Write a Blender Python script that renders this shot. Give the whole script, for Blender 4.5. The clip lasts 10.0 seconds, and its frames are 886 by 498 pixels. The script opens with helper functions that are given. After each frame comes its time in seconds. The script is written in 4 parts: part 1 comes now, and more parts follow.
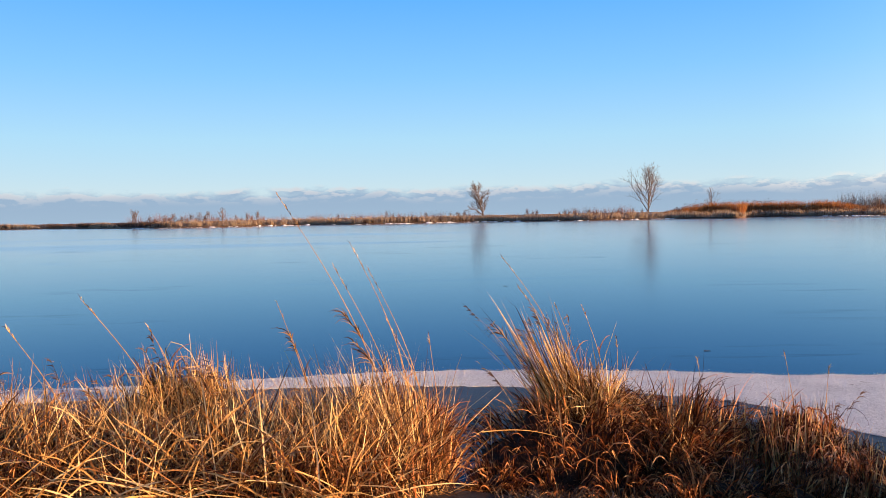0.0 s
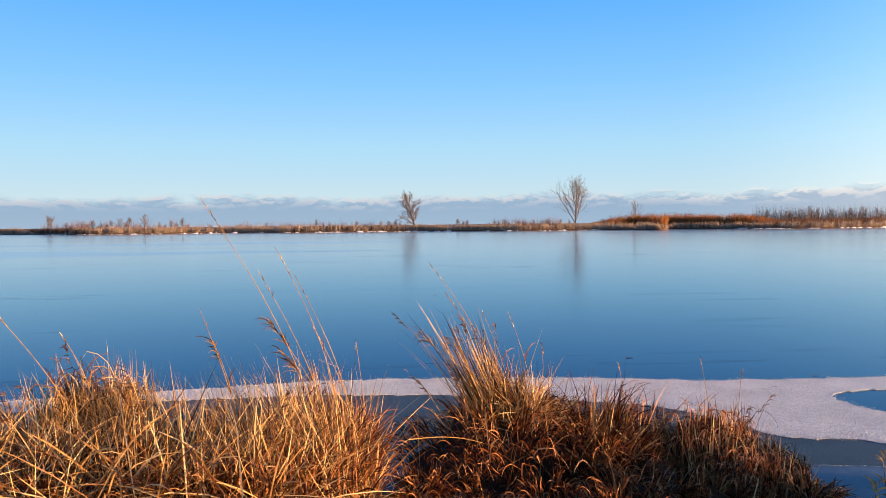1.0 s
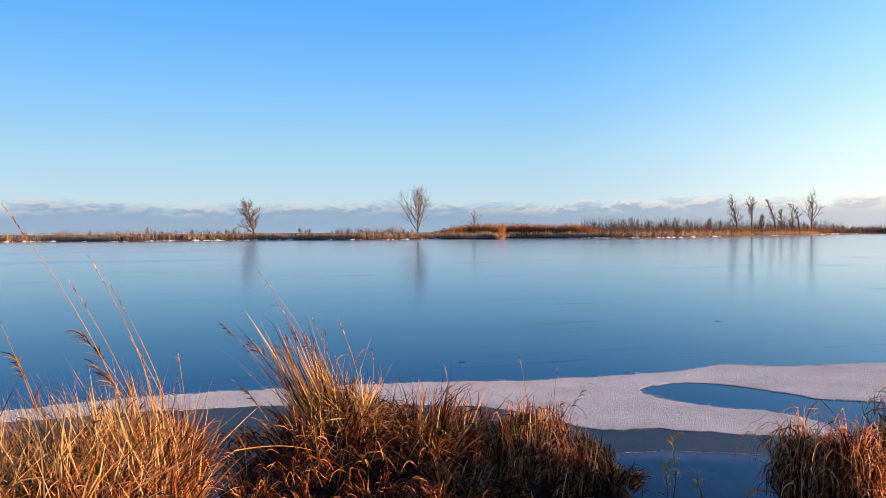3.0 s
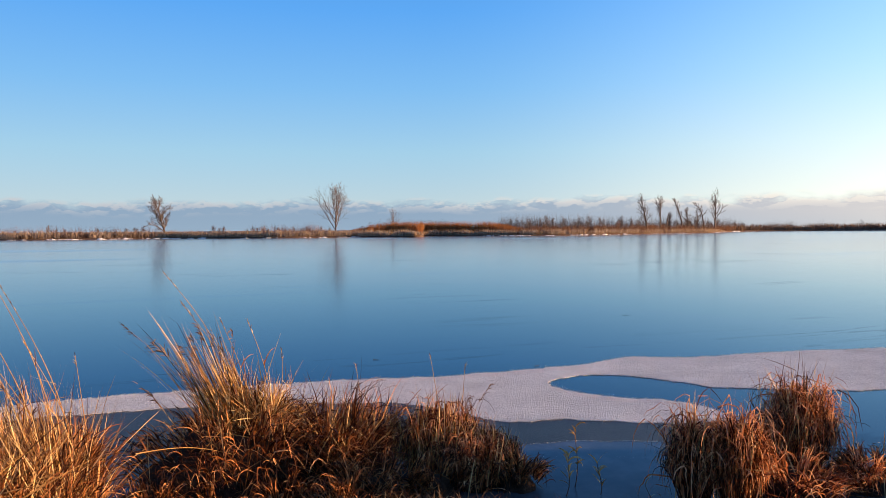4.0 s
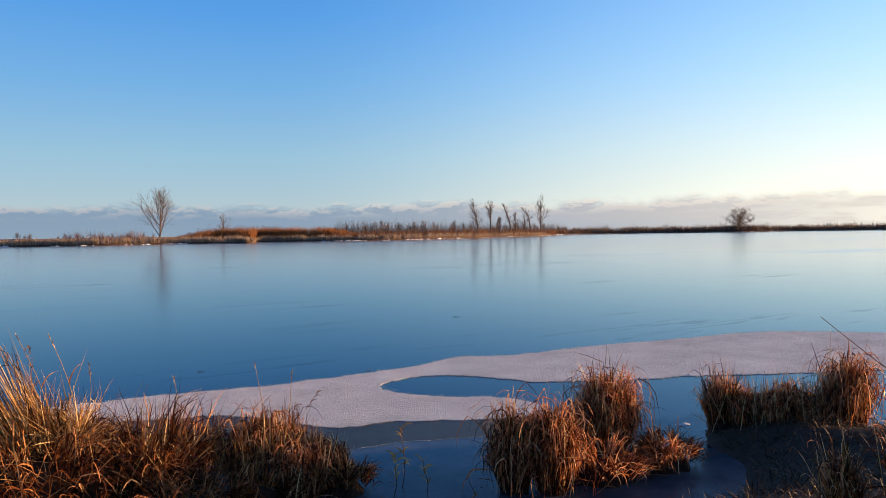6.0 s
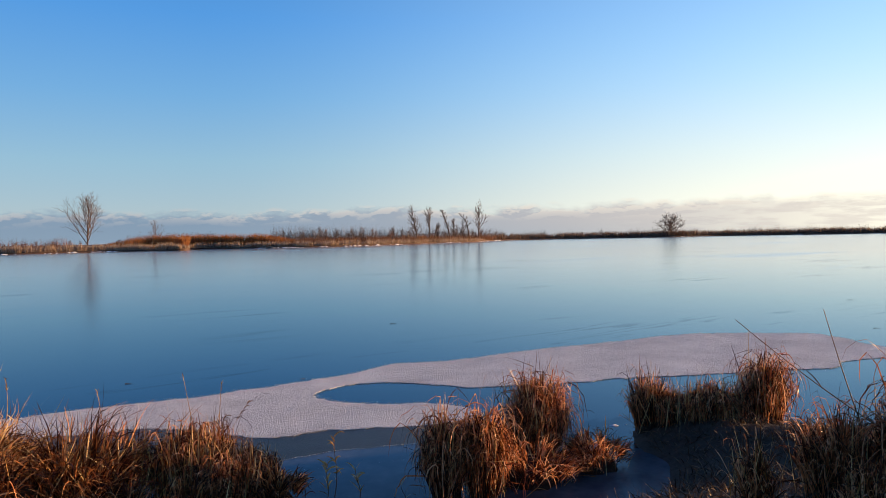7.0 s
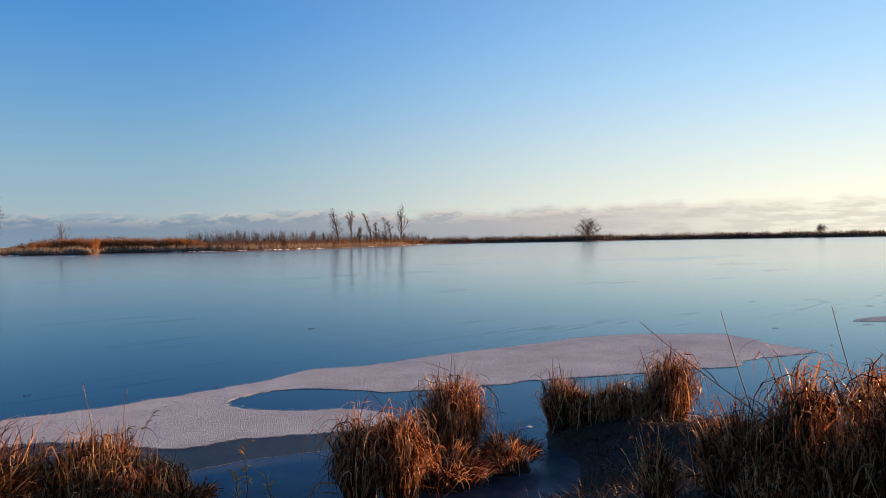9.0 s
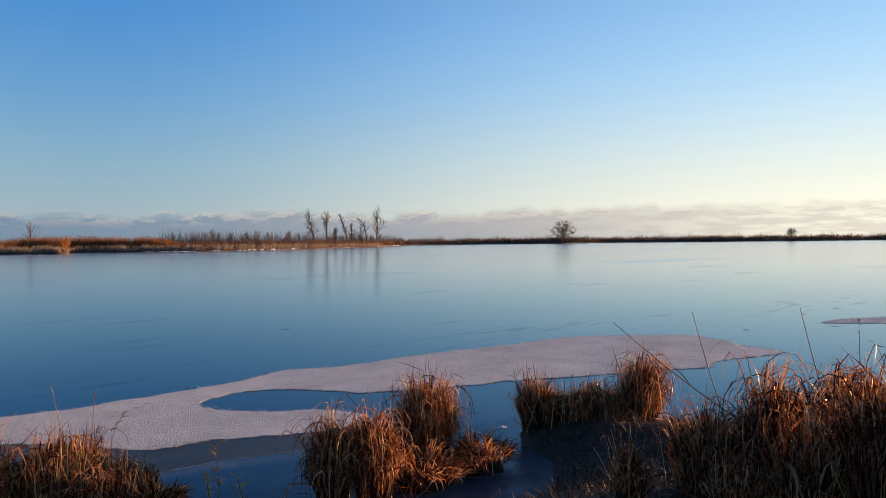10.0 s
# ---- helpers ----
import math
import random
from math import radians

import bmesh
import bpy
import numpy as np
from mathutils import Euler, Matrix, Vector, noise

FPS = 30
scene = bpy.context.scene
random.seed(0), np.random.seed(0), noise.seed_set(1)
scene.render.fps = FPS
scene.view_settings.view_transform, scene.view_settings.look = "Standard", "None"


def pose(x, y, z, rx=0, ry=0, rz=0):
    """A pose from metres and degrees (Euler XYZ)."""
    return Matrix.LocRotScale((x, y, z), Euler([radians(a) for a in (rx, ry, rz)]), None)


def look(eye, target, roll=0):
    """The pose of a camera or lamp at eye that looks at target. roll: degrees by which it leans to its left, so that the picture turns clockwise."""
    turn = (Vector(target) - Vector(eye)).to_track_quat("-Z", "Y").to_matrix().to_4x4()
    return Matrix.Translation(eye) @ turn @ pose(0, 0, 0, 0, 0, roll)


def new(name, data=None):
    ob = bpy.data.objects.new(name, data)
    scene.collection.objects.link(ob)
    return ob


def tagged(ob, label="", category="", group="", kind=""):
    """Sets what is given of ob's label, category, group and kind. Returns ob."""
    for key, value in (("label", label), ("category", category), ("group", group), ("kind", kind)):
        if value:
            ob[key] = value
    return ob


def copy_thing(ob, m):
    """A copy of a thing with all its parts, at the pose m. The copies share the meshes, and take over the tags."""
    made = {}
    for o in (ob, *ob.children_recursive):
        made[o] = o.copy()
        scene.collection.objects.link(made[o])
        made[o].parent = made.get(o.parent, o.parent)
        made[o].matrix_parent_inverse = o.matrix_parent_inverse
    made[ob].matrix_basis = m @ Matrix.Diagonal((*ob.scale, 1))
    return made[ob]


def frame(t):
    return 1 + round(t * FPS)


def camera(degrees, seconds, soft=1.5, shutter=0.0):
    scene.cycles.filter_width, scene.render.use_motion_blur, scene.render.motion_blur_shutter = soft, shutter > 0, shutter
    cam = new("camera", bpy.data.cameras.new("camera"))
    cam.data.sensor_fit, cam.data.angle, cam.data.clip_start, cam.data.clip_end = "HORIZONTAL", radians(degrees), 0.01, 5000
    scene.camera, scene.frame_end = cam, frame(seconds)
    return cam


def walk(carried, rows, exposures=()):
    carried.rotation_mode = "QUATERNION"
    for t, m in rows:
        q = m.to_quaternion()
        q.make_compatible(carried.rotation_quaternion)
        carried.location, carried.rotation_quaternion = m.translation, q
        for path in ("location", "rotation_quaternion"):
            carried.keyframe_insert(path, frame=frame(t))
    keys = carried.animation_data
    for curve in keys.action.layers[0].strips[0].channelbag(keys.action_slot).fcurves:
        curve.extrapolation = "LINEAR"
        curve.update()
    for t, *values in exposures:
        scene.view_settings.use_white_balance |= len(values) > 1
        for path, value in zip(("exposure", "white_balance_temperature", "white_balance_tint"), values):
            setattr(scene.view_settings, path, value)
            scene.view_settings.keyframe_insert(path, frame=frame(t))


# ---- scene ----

# ---------------------------------------------------------------- camera
cam = camera(61.95, 10.0, soft=0.8)
EYE = 2.1   # above the ice, which lies at z = 0
ROWS = [
    (0.0, 0.0, 0.0, 0.0, 0.0, -2.62, -1.17),
    (0.5, 0.003, -0.001, -0.007, -2.74, -2.32, -0.77),
    (1.0, 0.016, -0.022, -0.011, -5.39, -1.97, -0.59),
    (1.5, 0.035, -0.056, -0.017, -8.2, -1.65, -0.49),
    (2.0, 0.047, -0.087, -0.017, -11.27, -1.42, -0.44),
    (2.5, 0.075, -0.12, -0.016, -14.39, -1.32, -0.41),
    (4.0, 0.164, -0.252, -0.02, -23.78, -1.58, -0.42),
    (4.5, 0.18, -0.274, -0.019, -27.05, -1.58, -0.56),
    (5.0, 0.203, -0.267, -0.026, -30.4, -1.54, -0.67),
    (5.5, 0.222, -0.28, -0.027, -33.58, -1.48, -0.75),
    (7.0, 0.262, -0.379, -0.015, -41.18, -0.94, -1.09),
    (7.5, 0.279, -0.403, -0.009, -43.08, -0.77, -1.17),
    (8.0, 0.294, -0.414, -0.01, -44.7, -0.65, -1.15),
    (8.5, 0.303, -0.422, -0.009, -46.1, -0.68, -1.12),
    (9.0, 0.313, -0.422, -0.012, -47.2, -0.75, -1.0),
    (9.5, 0.309, -0.428, -0.015, -48.13, -0.78, -0.85),
    (10.0, 0.315, -0.43, -0.023, -49.07, -0.67, -0.65),
]
walk(cam, [(t, pose(x, y, EYE + z, 90 + pitch, 0, yaw) @ pose(0, 0, 0, 0, 0, roll)) for t, x, y, z, yaw, pitch, roll in ROWS],
     exposures=[(0.0, 0.02), (2.5, -0.03), (4.5, -0.27), (5.5, -0.37), (7.0, -0.47), (8.5, -0.62), (10.0, -0.71)])

# ---------------------------------------------------------------- light
SUN_AZ, SUN_EL = 116.0, 7.6          # degrees clockwise from +y, and above the horizon
SUN = Vector((math.sin(radians(SUN_AZ)) * math.cos(radians(SUN_EL)), math.cos(radians(SUN_AZ)) * math.cos(radians(SUN_EL)), math.sin(radians(SUN_EL))))
lamp = bpy.data.lights.new("sun", "SUN")
lamp.energy, lamp.angle, lamp.color = 13.0, radians(0.6), (1.0, 0.56, 0.26)
new("sun", lamp).matrix_world = look(SUN * 60, (0, 0, 0))


class Nodes:
    """Short words for building a node tree."""

    def __init__(self, tree):
        self.t = tree
        tree.nodes.clear()

    def add(self, kind, inputs=(), **props):
        n = self.t.nodes.new(kind)
        for k, v in props.items():
            setattr(n, k, v)
        for k, v in dict(inputs).items():
            if isinstance(v, bpy.types.NodeSocket):
                self.t.links.new(v, n.inputs[k])
            else:
                n.inputs[k].default_value = v
        return n

    def math(self, op, a, b=0.0, c=None, clamp=False):
        ins = {0: a, 1: b}
        if c is not None:
            ins[2] = c
        return self.add("ShaderNodeMath", ins, operation=op, use_clamp=clamp).outputs[0]

    def mix(self, f, a, b, blend="MIX"):
        return self.add("ShaderNodeMix", {0: f, 6: a, 7: b}, data_type="RGBA", blend_type=blend).outputs[2]

    def ramp(self, f, stops, interp="LINEAR"):
        n = self.add("ShaderNodeValToRGB", {0: f})
        n.color_ramp.interpolation = interp
        while len(n.color_ramp.elements) < len(stops):
            n.color_ramp.elements.new(0.5)
        for e, (p, c) in zip(n.color_ramp.elements, stops):
            e.position, e.color = p, (*c, 1.0)
        return n.outputs[0]

    def step(self, v, lo, hi, smooth=True):
        return self.add("ShaderNodeMapRange", {0: v, 1: lo, 2: hi, 3: 0.0, 4: 1.0}, interpolation_type="SMOOTHSTEP" if smooth else "LINEAR", clamp=True).outputs[0]

    def noise(self, vec, scale, detail=4.0, rough=0.55, distort=0.0):
        return self.add("ShaderNodeTexNoise", {"Vector": vec, "Scale": scale, "Detail": detail, "Roughness": rough, "Distortion": distort}).outputs[0]


def build_world():
    world = bpy.data.worlds.new("sky")
    world.use_nodes = True
    scene.world = world
    n = Nodes(world.node_tree)
    way = n.add("ShaderNodeTexCoord").outputs["Generated"]
    sep = n.add("ShaderNodeSeparateXYZ", {0: way})
    x, y, z = sep.outputs
    sky = n.add("ShaderNodeTexSky", sky_type="NISHITA", sun_disc=False, sun_elevation=radians(SUN_EL), sun_rotation=radians(SUN_AZ), air_density=1.0, dust_density=0.6, ozone_density=2.5).outputs[0]
    nishita = n.mix(1.0, sky, (0.09, 0.09, 0.09, 1), "MULTIPLY")
    up = n.math("MAXIMUM", z, 0.0)
    # clear winter evening: pale at the horizon, deep blue overhead
    clear = n.ramp(n.math("POWER", up, 0.5), [(0.0, (0.62, 0.72, 0.74)), (0.18, (0.64, 0.81, 0.88)), (0.32, (0.45, 0.76, 0.99)), (0.43, (0.26, 0.62, 1.08)), (0.53, (0.135, 0.48, 1.10)), (0.75, (0.055, 0.19, 0.56)), (1.0, (0.03, 0.10, 0.30))])
    toward = n.add("ShaderNodeVectorMath", {0: way, 1: (SUN.x, SUN.y, 0.0)}, operation="DOT_PRODUCT").outputs["Value"]
    warm = n.math("MULTIPLY", n.step(toward, -0.066, 0.949), n.math("POWER", 2.718, n.math("MULTIPLY", up, -3.6)))
    glow = n.mix(n.step(up, 0.03, 0.26), (2.05, 1.95, 1.56, 1), (1.50, 2.14, 2.55, 1))
    clear = n.mix(warm, clear, glow)
    clear = n.mix(0.06, clear, nishita)
    # bank of low cloud along the horizon
    stretch = n.add("ShaderNodeVectorMath", {0: way, 1: (1.0, 1.0, 2.6)}, operation="MULTIPLY").outputs[0]
    lifted = n.add("ShaderNodeVectorMath", {0: stretch, 1: (0.0, 0.0, 0.012)}, operation="ADD").outputs[0]
    def billow(v):
        cell = n.add("ShaderNodeTexVoronoi", {"Vector": v, "Scale": 34.0, "Smoothness": 0.5}, feature="SMOOTH_F1").outputs["Distance"]
        return n.math("ADD", n.math("MULTIPLY", n.noise(v, 46.0, 5.0, 0.6), 0.7), n.math("MULTIPLY", n.math("SUBTRACT", 0.75, cell), 0.42))

    big = n.noise(stretch, 7.0, 2.0)
    fine, fine_up = billow(stretch), billow(lifted)
    top = n.math("MULTIPLY_ADD", n.step(toward, -0.413, 0.886), 0.006, 0.037)
    top = n.math("ADD", top, n.math("MULTIPLY", n.math("SUBTRACT", big, 0.5), 0.020))
    depth = n.math("SUBTRACT", top, z)
    puff = n.math("ADD", depth, n.math("MULTIPLY", n.math("SUBTRACT", fine, 0.5), 0.023))
    cover = n.step(puff, -0.004, 0.009)
    # towards the sun the bank breaks up into thin flat streaks
    flat = n.add("ShaderNodeVectorMath", {0: way, 1: (1.0, 1.0, 7.0)}, operation="MULTIPLY").outputs[0]
    gaps = n.math("SUBTRACT", 1.0, n.math("MULTIPLY", n.step(n.noise(flat, 16.0, 4.0, 0.6), 0.42, 0.60), 0.75))
    toward_sun = n.step(toward, 0.397, 0.867)
    thin = n.mix(toward_sun, (1, 1, 1, 1), n.math("MULTIPLY", gaps, 0.62))
    cover = n.math("MULTIPLY", n.math("MULTIPLY", cover, thin), n.step(z, -0.06, -0.02))
    lit = n.step(n.math("SUBTRACT", fine, fine_up), -0.07, 0.07)
    edge = n.math("MULTIPLY", lit, n.math("SUBTRACT", 1.0, n.step(depth, -0.002, 0.022)))
    body = n.mix(n.step(toward, -0.12, 0.858), (0.315, 0.445, 0.61, 1), (0.98, 0.86, 0.79, 1))
    haze = n.math("SUBTRACT", 1.0, n.step(z, 0.0, 0.022))
    body = n.mix(n.math("MULTIPLY", haze, 0.22), body, n.mix(toward_sun, (0.40, 0.56, 0.70, 1), (1.10, 0.95, 0.78, 1)))
    rim = n.mix(n.step(toward, -0.373, 0.83), (0.68, 0.69, 0.73, 1), (1.32, 1.18, 1.00, 1))
    cloud = n.mix(edge, body, rim)
    out = n.mix(n.math("MULTIPLY", cover, 0.94), clear, cloud)
    bg = n.add("ShaderNodeBackground", {"Color": out, "Strength": 1.0})
    n.add("ShaderNodeOutputWorld", {0: bg.outputs[0]})


build_world()


# ---------------------------------------------------------------- materials
def material(name, build):
    m = bpy.data.materials.new(name)
    m.use_nodes = True
    n = Nodes(m.node_tree)
    n.add("ShaderNodeOutputMaterial", {0: build(n)})
    return m


def grass_material(name, stops, through_light=0.28, rough=0.5, patch=3.0):
    """Dry leaves: each blade takes its own tone, with blotches along it."""
    def build(n):
        pos = n.add("ShaderNodeNewGeometry")
        tone = pos.outputs["Random Per Island"]
        blot = n.noise(pos.outputs["Position"], 22.0, 3.0)
        wide = n.noise(pos.outputs["Position"], patch, 2.0)
        f = n.math("ADD", tone, n.math("MULTIPLY", n.math("SUBTRACT", n.math("ADD", blot, wide), 1.0), 0.45), clamp=True)
        col = n.ramp(f, stops)
        p = n.add("ShaderNodeBsdfPrincipled", {"Base Color": col, "Roughness": rough, "Specular IOR Level": 0.2}).outputs[0]
        tr = n.add("ShaderNodeBsdfTranslucent", {"Color": col}).outputs[0]
        return n.add("ShaderNodeMixShader", {0: through_light, 1: p, 2: tr}).outputs[0]
    return material(name, build)


def plain_material(name, dark, light, scale, rough=0.85, bump=0.4, fine=6.0, spec=0.3):
    def build(n):
        pos = n.add("ShaderNodeNewGeometry").outputs["Position"]
        a, b = n.noise(pos, scale, 4.0), n.noise(pos, scale * fine, 5.0, 0.65)
        f = n.math("MULTIPLY_ADD", b, 0.6, n.math("MULTIPLY", a, 0.4))
        col = n.ramp(f, [(0.3, dark), (0.7, light)])
        bp = n.add("ShaderNodeBump", {"Strength": bump, "Distance": 0.03, "Height": b}).outputs[0]
        return n.add("ShaderNodeBsdfPrincipled", {"Base Color": col, "Roughness": rough, "Specular IOR Level": spec, "Normal": bp}).outputs[0]
    return material(name, build)


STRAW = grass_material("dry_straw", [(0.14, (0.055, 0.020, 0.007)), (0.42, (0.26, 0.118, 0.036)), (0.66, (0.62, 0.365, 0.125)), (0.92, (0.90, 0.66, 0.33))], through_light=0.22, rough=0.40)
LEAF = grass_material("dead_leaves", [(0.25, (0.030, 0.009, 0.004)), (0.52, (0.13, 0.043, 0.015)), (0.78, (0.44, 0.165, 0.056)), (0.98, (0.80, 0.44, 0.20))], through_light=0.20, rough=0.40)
SEDGE = grass_material("brown_sedge", [(0.18, (0.035, 0.010, 0.005)), (0.45, (0.20, 0.062, 0.024)), (0.70, (0.57, 0.208, 0.080)), (0.93, (0.90, 0.52, 0.29))], through_light=0.38, rough=0.36)
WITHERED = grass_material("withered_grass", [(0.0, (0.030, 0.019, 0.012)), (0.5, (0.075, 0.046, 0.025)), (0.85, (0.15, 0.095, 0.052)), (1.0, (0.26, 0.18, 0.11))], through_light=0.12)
SEED = grass_material("seed_heads", [(0.0, (0.06, 0.032, 0.022)), (0.5, (0.17, 0.09, 0.05)), (1.0, (0.36, 0.22, 0.12))])
REED = grass_material("shore_reeds", through_light=0.40, stops=[(0.0, (0.12, 0.080, 0.060)), (0.35, (0.31, 0.22, 0.150)), (0.7, (0.52, 0.41, 0.30)), (1.0, (0.70, 0.60, 0.47))], patch=0.12)
DARK_REED = grass_material("dark_reeds", [(0.0, (0.03, 0.022, 0.022)), (0.6, (0.09, 0.055, 0.045)), (1.0, (0.24, 0.15, 0.09))], patch=0.12)
BROWN_REED = grass_material("brown_reeds", through_light=0.4, stops=[(0.0, (0.07, 0.034, 0.022)), (0.5, (0.19, 0.092, 0.052)), (1.0, (0.36, 0.20, 0.11))], patch=0.15)
TALL_REED = grass_material("tall_reeds", through_light=0.55, stops=[(0.0, (0.22, 0.082, 0.030)), (0.45, (0.36, 0.150, 0.050)), (0.8, (0.46, 0.21, 0.076)), (1.0, (0.52, 0.29, 0.12))], patch=0.10)
SCRUB = grass_material("far_scrub", [(0.0, (0.06, 0.040, 0.034)), (0.5, (0.15, 0.098, 0.072)), (1.0, (0.28, 0.19, 0.13))], patch=0.08)
TWIG = grass_material("twigs", [(0.0, (0.07, 0.055, 0.050)), (0.6, (0.145, 0.112, 0.098)), (1.0, (0.23, 0.19, 0.165))], through_light=0.0, rough=0.8, patch=0.5)
RED_TWIG = grass_material("red_twigs", [(0.0, (0.10, 0.055, 0.048)), (0.6, (0.19, 0.105, 0.088)), (1.0, (0.28, 0.165, 0.135))], through_light=0.0, rough=0.8, patch=0.5)
BARK = plain_material("bark", (0.07, 0.048, 0.038), (0.21, 0.155, 0.120), 1.5)
SOIL = plain_material("marsh_soil", (0.018, 0.012, 0.009), (0.075, 0.050, 0.034), 2.0, bump=0.8)
# thatch kept near black, so its colour carries the shade between the blades
SHADE_THATCH = plain_material("shade_dark_thatch", (0.010, 0.006, 0.004), (0.060, 0.030, 0.015), 6.0, bump=1.0)
FAR_SOIL = plain_material("far_bank", (0.05, 0.032, 0.024), (0.17, 0.105, 0.068), 0.35)
STICK = plain_material("wet_stick", (0.02, 0.015, 0.013), (0.07, 0.05, 0.042), 20.0)


def ice_shader(n, col, rough, normal, ior=1.31, mark=None):
    """Clear blue ice over dark water. The mirror of the sky is painted into the gloss colour by view angle: grey to
    blue where one looks down into it, and white where one looks along it.
    """
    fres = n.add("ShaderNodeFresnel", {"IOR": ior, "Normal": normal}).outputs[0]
    # reflection colour set by hand along the Fresnel value
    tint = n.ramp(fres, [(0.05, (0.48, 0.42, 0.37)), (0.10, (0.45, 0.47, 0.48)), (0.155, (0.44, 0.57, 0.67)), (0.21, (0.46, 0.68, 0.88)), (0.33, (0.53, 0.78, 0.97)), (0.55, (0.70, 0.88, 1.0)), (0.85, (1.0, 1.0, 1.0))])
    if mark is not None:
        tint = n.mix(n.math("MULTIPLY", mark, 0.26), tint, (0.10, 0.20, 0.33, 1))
    gloss = n.add("ShaderNodeBsdfGlossy", {"Color": tint, "Roughness": rough, "Normal": normal}).outputs[0]
    body = n.add("ShaderNodeBsdfDiffuse", {"Color": col, "Normal": normal}).outputs[0]
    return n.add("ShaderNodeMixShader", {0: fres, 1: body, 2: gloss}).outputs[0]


def ice_build(n):
    pos = n.add("ShaderNodeNewGeometry").outputs["Position"]
    streak = n.add("ShaderNodeMapping", {"Vector": pos, "Rotation": (0, 0, radians(24)), "Scale": (0.06, 0.60, 1.0)}).outputs[0]
    band = n.add("ShaderNodeMapping", {"Vector": pos, "Rotation": (0, 0, radians(20)), "Scale": (0.010, 0.045, 1.0)}).outputs[0]
    a, b, c = n.noise(streak, 1.0, 5.0, 0.6, 0.6), n.noise(band, 1.0, 3.0), n.noise(pos, 30.0, 4.0)
    mottle = n.step(n.noise(pos, 3.2, 5.0, 0.65), 0.50, 0.74)
    col = n.mix(n.math("MULTIPLY_ADD", mottle, 0.7, n.math("MULTIPLY", n.step(b, 0.35, 0.7), 0.3)), (0.006, 0.012, 0.022, 1), (0.020, 0.032, 0.046, 1))
    rough = n.math("MULTIPLY_ADD", n.step(a, 0.62, 0.70), 0.05, 0.13)
    rough = n.math("MULTIPLY_ADD", n.step(b, 0.56, 0.62), 0.05, rough)
    bp = n.add("ShaderNodeBump", {"Strength": 0.02, "Distance": 0.01, "Height": c}).outputs[0]
    # thin dark wind lines and old cracks, in patches
    line = n.math("SUBTRACT", 1.0, n.step(n.math("ABSOLUTE", n.math("SUBTRACT", a, 0.52)), 0.004, 0.022))
    sep = n.add("ShaderNodeSeparateXYZ", {0: pos})
    off = n.math("SUBTRACT", n.math("ADD", sep.outputs[1], n.math("MULTIPLY", n.math("MAXIMUM", n.math("SUBTRACT", sep.outputs[0], 7.0), 0.0), 0.25)), 9.5)
    rimmed = n.math("MULTIPLY", n.step(off, -0.6, 0.1), n.math("SUBTRACT", 1.0, n.step(off, 1.2, 3.0)))
    rimmed = n.math("MULTIPLY", rimmed, n.step(n.noise(pos, 0.7, 2.0), 0.48, 0.60))
    where = n.math("MAXIMUM", n.step(n.noise(pos, 0.16, 2.0), 0.56, 0.66), rimmed)
    pale = n.step(b, 0.55, 0.66)
    mark = n.math("ADD", n.math("MULTIPLY", line, where), n.math("MULTIPLY", pale, 0.25), clamp=True)
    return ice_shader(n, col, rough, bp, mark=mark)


def frost_build(n):
    g = n.add("ShaderNodeNewGeometry")
    pos = g.outputs["Position"]
    grain, spot = n.noise(pos, 52.0, 3.0, 0.78), n.noise(pos, 1.1, 4.0)
    vor = n.add("ShaderNodeTexVoronoi", {"Vector": pos, "Scale": 46.0}).outputs["Distance"]
    f = n.math("MULTIPLY_ADD", spot, 0.35, n.math("MULTIPLY", grain, 0.65))
    col = n.ramp(f, [(0.32, (0.20, 0.22, 0.25)), (0.47, (0.57, 0.61, 0.64)), (0.62, (0.85, 0.88, 0.90))])
    bp = n.add("ShaderNodeBump", {"Strength": 1.0, "Distance": 0.02, "Height": n.math("ADD", grain, vor)}).outputs[0]
    return n.add("ShaderNodeBsdfPrincipled", {"Base Color": col, "Roughness": 0.6, "Specular IOR Level": 0.5, "Normal": bp}).outputs[0]


def flake_build(n):
    tone = n.add("ShaderNodeNewGeometry").outputs["Random Per Island"]
    col = n.ramp(tone, [(0.0, (0.38, 0.41, 0.44)), (0.6, (0.60, 0.64, 0.67)), (1.0, (0.82, 0.85, 0.88))])
    return n.add("ShaderNodeBsdfPrincipled", {"Base Color": col, "Roughness": 0.5}).outputs[0]


def thin_ice_build(n):
    pos = n.add("ShaderNodeNewGeometry").outputs["Position"]
    a, b = n.noise(pos, 1.6, 5.0, 0.6), n.noise(pos, 40.0, 3.0)
    col = n.mix(n.step(a, 0.4, 0.75), (0.045, 0.058, 0.076, 1), (0.105, 0.118, 0.138, 1))
    rough = n.math("MULTIPLY_ADD", a, 0.20, 0.10)
    bp = n.add("ShaderNodeBump", {"Strength": 0.10, "Distance": 0.01, "Height": b}).outputs[0]
    return ice_shader(n, col, rough, bp)


